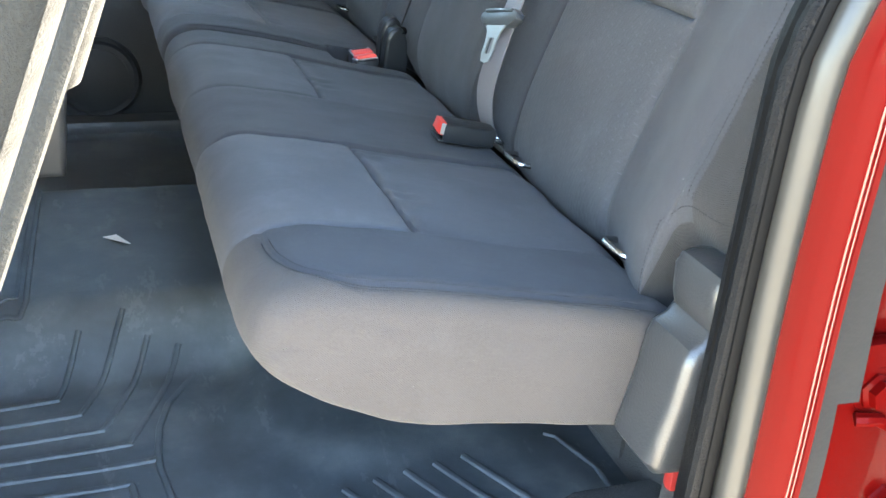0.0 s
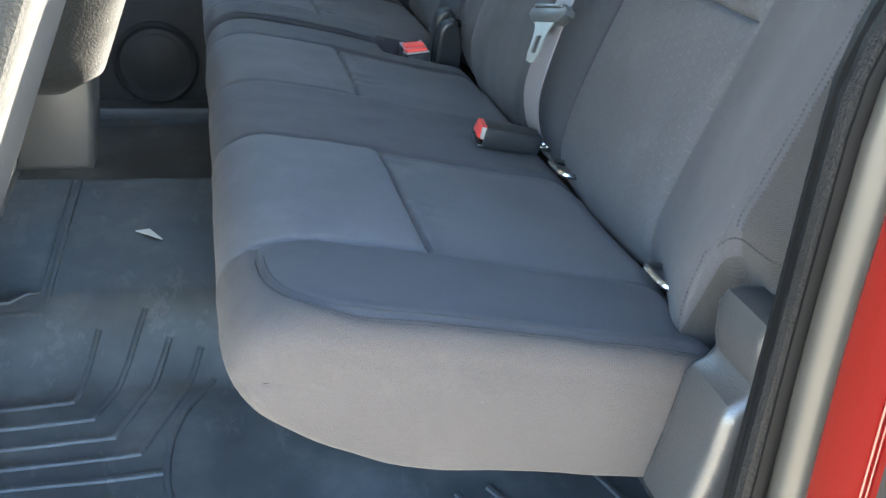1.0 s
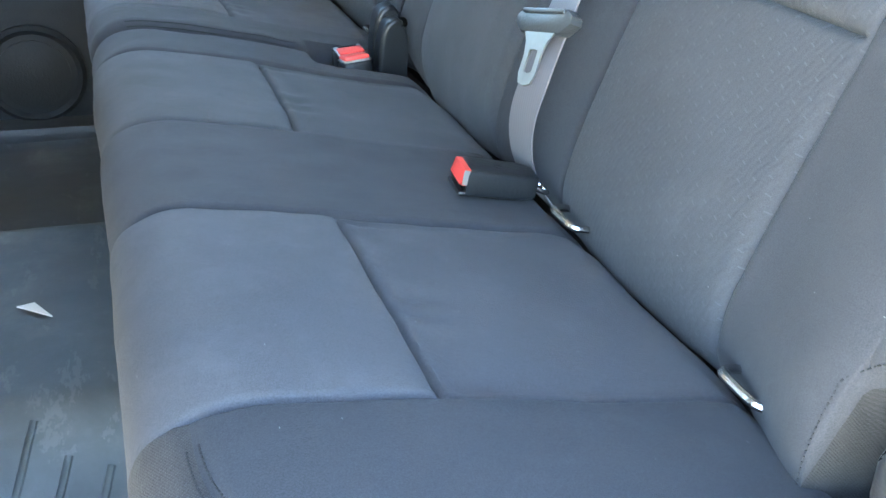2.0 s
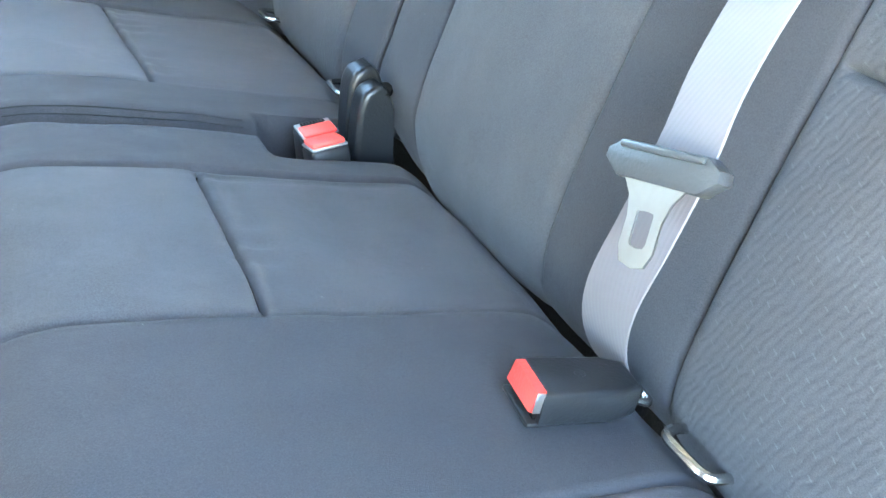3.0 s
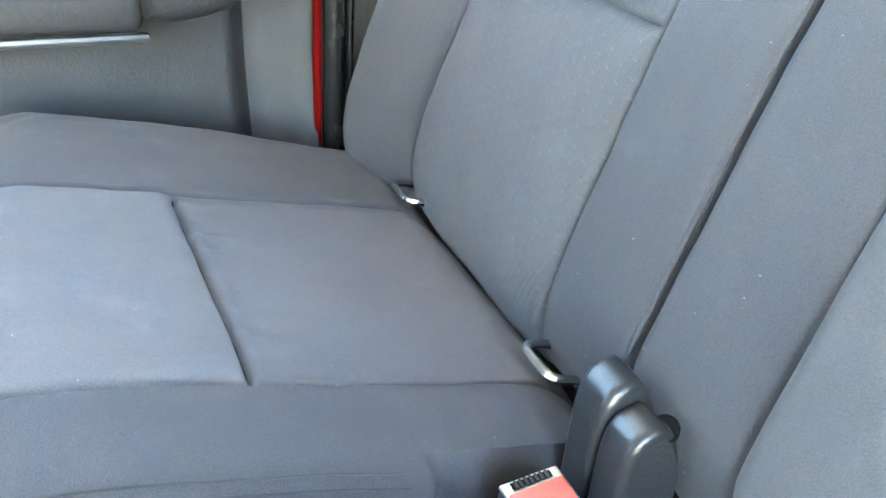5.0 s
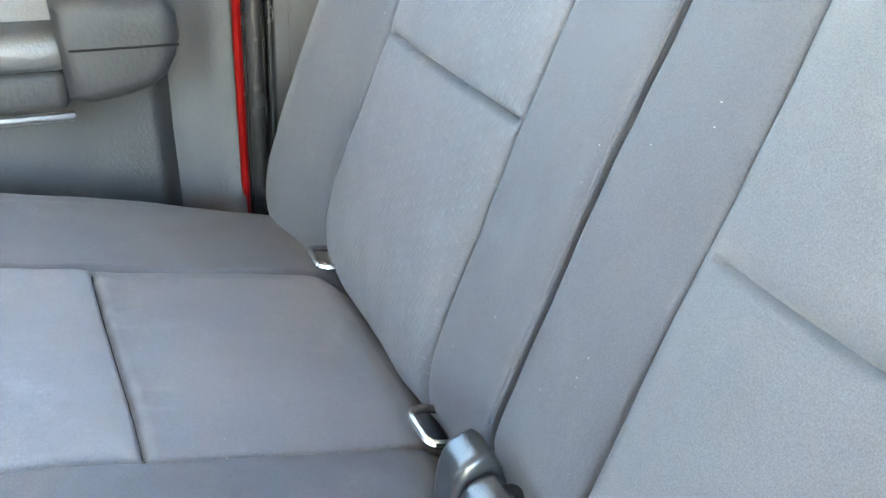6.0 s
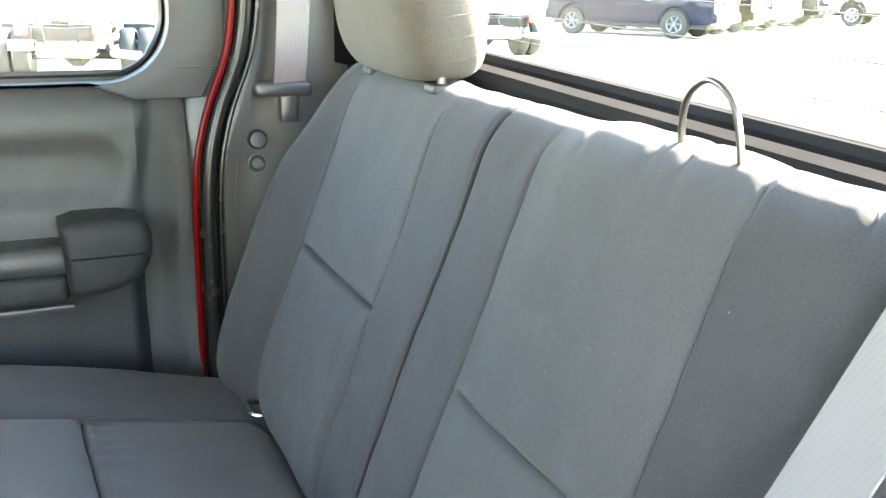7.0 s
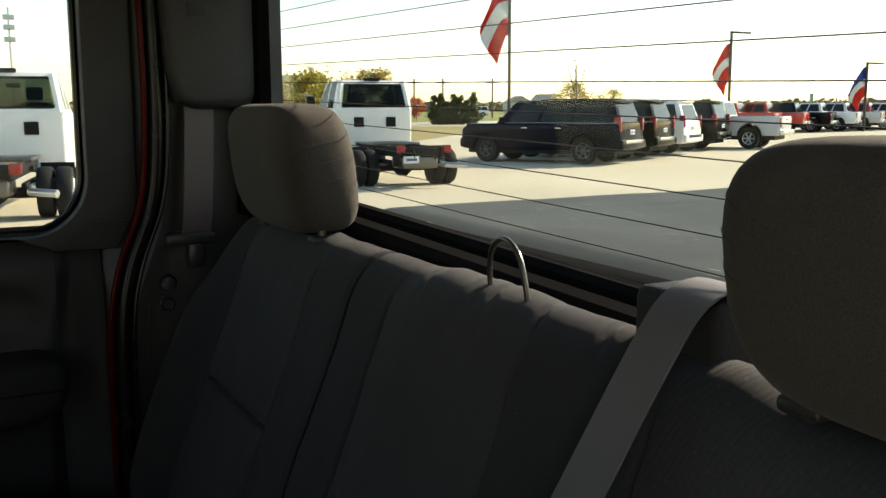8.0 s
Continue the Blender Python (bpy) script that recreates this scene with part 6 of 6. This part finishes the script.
def make_suv(x, y, h, color, label, rim=None):
    c = thing("suv", label, "car", "parked cars", at=heading(x, y, h))
    m = PAINTS[color]
    half = 1.0
    part("body", prism(side_outline(-1.12, 4.20, 0.40, 1.22, (3.10, 1.20), (0.0, 3.30), 0.47), "x", -half, half, 0.05, 3), m, c)
    part("underbody", block(-0.9, 0.9, -0.95, 4.0, 0.28, 0.85, 0.03), M_UNDER, c)
    lo, hi = (-1.10, 3.02, 0.965), (-0.84, 2.32, 0.79)
    part("cabin", hull(lo, hi, 1.18, 1.90, 0.085), m, c)
    for s in (-1, 1):
        w = [(s * lo[2], lo[1] if s < 0 else lo[0], 1.18), (s * lo[2], lo[0] if s < 0 else lo[1], 1.18), (s * hi[2], hi[0] if s < 0 else hi[1], 1.90), (s * hi[2], hi[1] if s < 0 else hi[0], 1.90)]
        for a, b in ((0.10, 0.34), (0.37, 0.62), (0.65, 0.95)):
            a, b = (a, b) if s < 0 else (1 - b, 1 - a)
            part("side_window", wall_pane(w, a, b, 0.10, 0.84), M_DARK_GLASS, c)
        part("window_trim", tube([(s * 0.975, -1.0, 1.225), (s * 0.975, 2.7, 1.225)], 0.012, 6), M_CHROME, c)
        part("roof_rail", tube([(s * 0.74, -0.75, 1.90), (s * 0.74, -0.6, 1.925), (s * 0.74, 1.3, 1.925), (s * 0.74, 1.5, 1.89)], 0.022, 6), M_UNDER, c)
        part("tail_lamp", block(s * 0.915 - 0.065, s * 0.915 + 0.065, -1.16, -0.95, 0.98, 1.40, 0.03), M_TAIL, c)
        part("mirror", block(s * 1.12 - 0.11, s * 1.12 + 0.11, 2.62, 2.74, 1.20, 1.40, 0.04), m, c)
        part("head_lamp", block(s * 0.80 - 0.17, s * 0.80 + 0.17, 4.06, 4.20, 0.90, 1.08, 0.03), M_LAMP_CLEAR, c)
        for ax in (0.0, 3.30):
            add_wheel(c, s * 0.86, ax, 0.405, 0.28, rim or M_RIM)
    part("rear_window", wall_pane([(-lo[2], lo[0], 1.18), (lo[2], lo[0], 1.18), (hi[2], hi[0], 1.90), (-hi[2], hi[0], 1.90)], 0.12, 0.88, 0.10, 0.80), M_DARK_GLASS, c)
    part("windscreen", wall_pane([(lo[2], lo[1], 1.18), (-lo[2], lo[1], 1.18), (-hi[2], hi[1], 1.90), (hi[2], hi[1], 1.90)], 0.08, 0.92, 0.08, 0.9), M_DARK_GLASS, c)
    part("spoiler", block(-0.72, 0.72, -0.96, -0.72, 1.845, 1.89, 0.018, 2), m, c)
    part("rear_bumper", block(-0.98, 0.98, -1.24, -1.06, 0.46, 0.72, 0.05, 3), m, c)
    part("bumper_insert", block(-0.70, 0.70, -1.252, -1.20, 0.62, 0.72, 0.01), M_CHROME if color != "white" else M_UNDER, c)
    plate = part("number_plate", block(-0.17, 0.17, -1.165, -1.13, 0.88, 1.02, 0.005), M_PLATE, c)
    part("plate_bars", block(-0.12, 0.12, -1.170, -1.162, 0.93, 0.97), M_PLATE_BAR, plate)
    part("front_bumper", block(-0.98, 0.98, 4.08, 4.28, 0.44, 0.74, 0.06, 3), m, c)
    body_trim(c, half, -1.12, 4.2, 1.22, 0.40, (0.62, 1.75, 2.85), color)
    return c


def make_pickup(x, y, h, color, label):
    c = thing("pickup_truck", label, "pickup truck", "parked cars", at=heading(x, y, h))
    m = PAINTS[color]
    half = 1.0
    part("body", prism(side_outline(-1.20, 4.70, 0.52, 1.30, (3.35, 1.26), (0.0, 3.75), 0.50), "x", -half, half, 0.05, 3), m, c)
    part("underbody", block(-0.9, 0.9, -1.0, 4.5, 0.36, 0.9, 0.03), M_UNDER, c)
    part("bed_opening", block(-0.82, 0.82, -1.05, 0.80, 1.296, 1.305, 0.0), M_UNDER, c)
    lo, hi = (0.95, 3.12, 0.95), (1.15, 2.42, 0.78)
    part("cabin", hull(lo, hi, 1.28, 1.92, 0.045), m, c)
    for s in (-1, 1):
        w = [(s * lo[2], lo[1] if s < 0 else lo[0], 1.28), (s * lo[2], lo[0] if s < 0 else lo[1], 1.28), (s * hi[2], hi[0] if s < 0 else hi[1], 1.92), (s * hi[2], hi[1] if s < 0 else hi[0], 1.92)]
        for a, b in ((0.12, 0.48), (0.52, 0.90)):
            a, b = (a, b) if s < 0 else (1 - b, 1 - a)
            part("side_window", wall_pane(w, a, b, 0.10, 0.86), M_DARK_GLASS, c)
        part("tail_lamp", block(s * 0.90 - 0.09, s * 0.90 + 0.09, -1.235, -1.10, 0.86, 1.24, 0.03), M_TAIL, c)
        part("mirror", block(s * 1.14 - 0.12, s * 1.14 + 0.12, 2.70, 2.82, 1.26, 1.50, 0.04), m, c)
        for ax in (0.0, 3.75):
            add_wheel(c, s * 0.86, ax, 0.42, 0.28, M_RIM)
    part("rear_window", wall_pane([(-lo[2], lo[0], 1.28), (lo[2], lo[0], 1.28), (hi[2], hi[0], 1.92), (-hi[2], hi[0], 1.92)], 0.08, 0.92, 0.12, 0.88), M_DARK_GLASS, c)
    part("windscreen", wall_pane([(lo[2], lo[1], 1.28), (-lo[2], lo[1], 1.28), (-hi[2], hi[1], 1.92), (hi[2], hi[1], 1.92)], 0.08, 0.92, 0.08, 0.9), M_DARK_GLASS, c)
    part("tailgate", block(-0.80, 0.80, -1.245, -1.18, 0.80, 1.295, 0.02), m, c)
    part("tailgate_handle", block(-0.12, 0.12, -1.255, -1.23, 1.14, 1.21, 0.01), M_UNDER, c)
    part("rear_bumper", block(-0.98, 0.98, -1.38, -1.18, 0.56, 0.76, 0.04, 3), M_CHROME, c)
    plate = part("number_plate", block(-0.16, 0.16, -1.385, -1.36, 0.60, 0.72, 0.004), M_PLATE, c)
    part("plate_bars", block(-0.11, 0.11, -1.39, -1.383, 0.64, 0.68), M_PLATE_BAR, plate)
    body_trim(c, half, -1.2, 4.7, 1.30, 0.52, (1.05, 2.0, 3.1), color)
    return c


def make_chassis_cab(x, y, h, label, plate_side):
    """A cab with bare frame rails and twin rear wheels; the origin lies under the rear axle."""
    c = thing("chassis_truck", label, "truck", "chassis trucks", at=heading(x, y, h))
    m = PAINTS["white"]
    half = 0.95
    part("body", prism([(1.30, 0.82), (1.28, 1.64), (3.25, 1.64), (4.35, 1.54), (4.60, 1.15), (4.62, 0.60), (4.2, 0.56)] + [(3.65 + 0.50 * math.cos(math.pi * k / 8), 0.56 + 0.50 * math.sin(math.pi * k / 8)) for k in range(9)] + [(2.9, 0.56), (1.36, 0.62)], "x", -half, half, 0.07, 3), m, c)
    lo, hi = (1.28, 3.00, 0.925), (1.42, 2.40, 0.79)
    z0, z1 = 1.62, 2.34
    # cab posts and roof, open between them
    cab = hull((lo[0], lo[1], lo[2]), (lo[0] + 0.02, lo[1] - 0.08, lo[2] - 0.02), z0 - 0.02, z0 + 0.10, 0.02)
    part("cab_belt", cab, m, c)
    part("roof", hull((hi[0] - 0.03, hi[1] + 0.05, hi[2] + 0.03), (hi[0] + 0.05, hi[1] - 0.05, hi[2] - 0.06), z1 - 0.10, z1, 0.03), m, c)
    for s in (-1, 1):
        for (ya, yb, wd) in ((lo[0] + 0.05, hi[0] + 0.03, 0.075), (2.20, 2.05, 0.05), (lo[1] - 0.06, hi[1], 0.05)):
            part("post", tube([(s * (lo[2] - 0.04), ya, z0), (s * (hi[2] - 0.01), yb, z1 - 0.04)], wd, 6), m, c)
        part("mirror", block(s * 1.16 - 0.10, s * 1.16 + 0.10, 2.62, 2.74, 1.60, 1.98, 0.04), M_UNDER, c)
        part("frame_rail", block(s * 0.43 - 0.035, s * 0.43 + 0.035, -1.25, 2.0, 0.66, 0.88, 0.01), M_UNDER, c)
        part("rear_lamp", block(s * 0.52 - 0.085, s * 0.52 + 0.085, -1.32, -1.24, 0.76, 0.92, 0.015), M_TAIL, c)
        for xx in (0.78, 1.06):
            add_wheel(c, s * xx, 0.0, 0.40, 0.23, M_RIM)
        add_wheel(c, s * 0.86, 3.65, 0.40, 0.25, M_RIM)
        part("seat", block(s * 0.45 - 0.24, s * 0.45 + 0.24, 1.55, 1.72, 1.2, 1.82, 0.06, 3), M_UNDER, c)
        part("headrest", block(s * 0.45 - 0.14, s * 0.45 + 0.14, 1.52, 1.62, 1.84, 2.08, 0.05, 3), M_UNDER, c)
        part("vent_cover", block(s * 0.40 - 0.12, s * 0.40 + 0.12, 1.26, 1.30, 1.25, 1.48, 0.008), M_UNDER, c)
        part("fuel_pipe", block(s * 0.62 - 0.06, s * 0.62 + 0.06, 0.60, 1.2, 0.60, 0.82, 0.02), M_STEEL, c)
    back = [(-lo[2], lo[0], z0), (lo[2], lo[0], z0), (hi[2], hi[0], z1), (-hi[2], hi[0], z1)]
    for s in (-1, 1):
        w = [(s * lo[2], lo[1] if s < 0 else lo[0], z0), (s * lo[2], lo[0] if s < 0 else lo[1], z0), (s * hi[2], hi[0] if s < 0 else hi[1], z1), (s * hi[2], hi[1] if s < 0 else hi[0], z1)]
        part("side_window", wall_pane(w, 0.05, 0.95, 0.10, 0.92, 0.0), M_DARK_GLASS, c)
        part("corner_post", wall_pane(w, *((0.80, 1.0) if s < 0 else (0.0, 0.20)), 0.0, 1.0, 0.012), m, c)
        part("mud_flap", block(s * 0.92 - 0.26, s * 0.92 + 0.26, 0.44, 0.46, 0.30, 0.84, 0.005), M_UNDER, c)
        part("spring", block(s * 0.55 - 0.04, s * 0.55 + 0.04, -0.75, 0.75, 0.50, 0.60, 0.02), M_UNDER, c)
        part("hose", tube([(s * 0.25, -1.28, 0.84), (s * 0.22, -1.33, 0.74), (s * 0.24, -1.30, 0.62)], 0.014, 6), M_UNDER, c)
    part("rear_window", wall_pane(back, 0.07, 0.93, 0.14, 0.86, 0.004), M_CAR_GLASS, c)
    part("windscreen", wall_pane([(lo[2], lo[1], z0), (-lo[2], lo[1], z0), (-hi[2], hi[1], z1), (hi[2], hi[1], z1)], 0.05, 0.95, 0.10, 0.90, 0.004), M_CAR_GLASS, c)
    part("window_rim", tube([Vector(back[0]).lerp(Vector(back[1]), a).lerp(Vector(back[3]).lerp(Vector(back[2]), a), b) for a, b in ((0.07, 0.14), (0.93, 0.14), (0.93, 0.86), (0.07, 0.86))], 0.022, 6, True), M_UNDER, c)
    part("roof_lamp", block(-0.19, 0.19, 1.42, 1.56, z1 - 0.02, z1 + 0.06, 0.02), M_UNDER, c)
    part("mirror_inside", block(-0.12, 0.12, 2.42, 2.46, 2.08, 2.17, 0.01), M_PLATE, c)
    part("cross_member", block(-0.48, 0.48, -1.22, -1.12, 0.68, 0.86, 0.01), M_UNDER, c)
    part("cross_member", block(-0.43, 0.43, -0.45, -0.35, 0.70, 0.86, 0.01), M_UNDER, c)
    part("fuel_tank", block(-0.40, 0.40, -1.10, -0.40, 0.42, 0.70, 0.05, 3), M_DARK_STEEL, c)
    part("axle", tube([(-1.1, 0, 0.40), (1.1, 0, 0.40)], 0.09, 10), M_UNDER, c)
    part("axle_case", lathe([(0.10, -0.2), (0.20, -0.08), (0.20, 0.08), (0.10, 0.2)], (0, 0, 0.40), (1, 0, 0), 16), M_UNDER, c)
    part("exhaust", tube([(0.50, 1.0, 0.46), (0.62, -0.5, 0.50), (0.66, -0.95, 0.48), (1.05, -1.15, 0.46)], 0.06, 10), M_STEEL, c)
    part("cab_base", block(-0.93, 0.93, 1.33, 3.0, 0.60, 0.80, 0.03), M_UNDER, c)
    part("frame_cover", block(-0.55, 0.55, 0.30, 1.22, 0.86, 0.93, 0.02), M_DARK_STEEL, c)
    plate = part("number_plate", block(plate_side - 0.17, plate_side + 0.17, -1.32, -1.29, 0.55, 0.70, 0.004), M_PLATE, c)
    part("plate_bars", block(plate_side - 0.12, plate_side + 0.12, -1.326, -1.318, 0.60, 0.65), M_PLATE_BAR, plate)
    # a long frame: all behind the cab sits farther back
    for ob in c.children_recursive:
        for v in ob.data.vertices:
            if v.co.y < 1.22:
                v.co.y -= 0.5
    return c


make_chassis_cab(0.55, 16.7, (0.20, 0.98), "white chassis truck with a bare frame, seen from behind", -0.55)
make_chassis_cab(8.83, 19.35, (0.08, 0.997), "white chassis truck with bare frame rails beside the cars", -0.3)
ROW = Vector((0.86, 0.51, 0))
H = (-0.50, 0.866)
P = Vector((17.5, 23.3, 0))
make_suv(*P.xy, H, "navy", "large dark navy suv with black wheels in the row", M_RIM_DARK)
for k, color, label in ((1, "black", "large black suv in the row"), (2, "white", "large white suv in the row"), (3, "black", "black suv beside a white one in the row")):
    q = P + ROW * (3.1 * k + (0.9 if k == 3 else 0.0))
    make_suv(*q.xy, H, color, label)
make_pickup(29.4, 28.3, H, "silver", "silver pickup truck parked in the row")
for k, color in enumerate(("red", "red", "black", "white", "silver", "red", "white")):
    make_pickup(45.0 + 3.1 * k, 43.0 + 0.5 * k, H, color, color + " pickup truck parked farther off")
make_suv(88.0, 150.0, (-0.9, 0.3), "white", "white van on the far road")
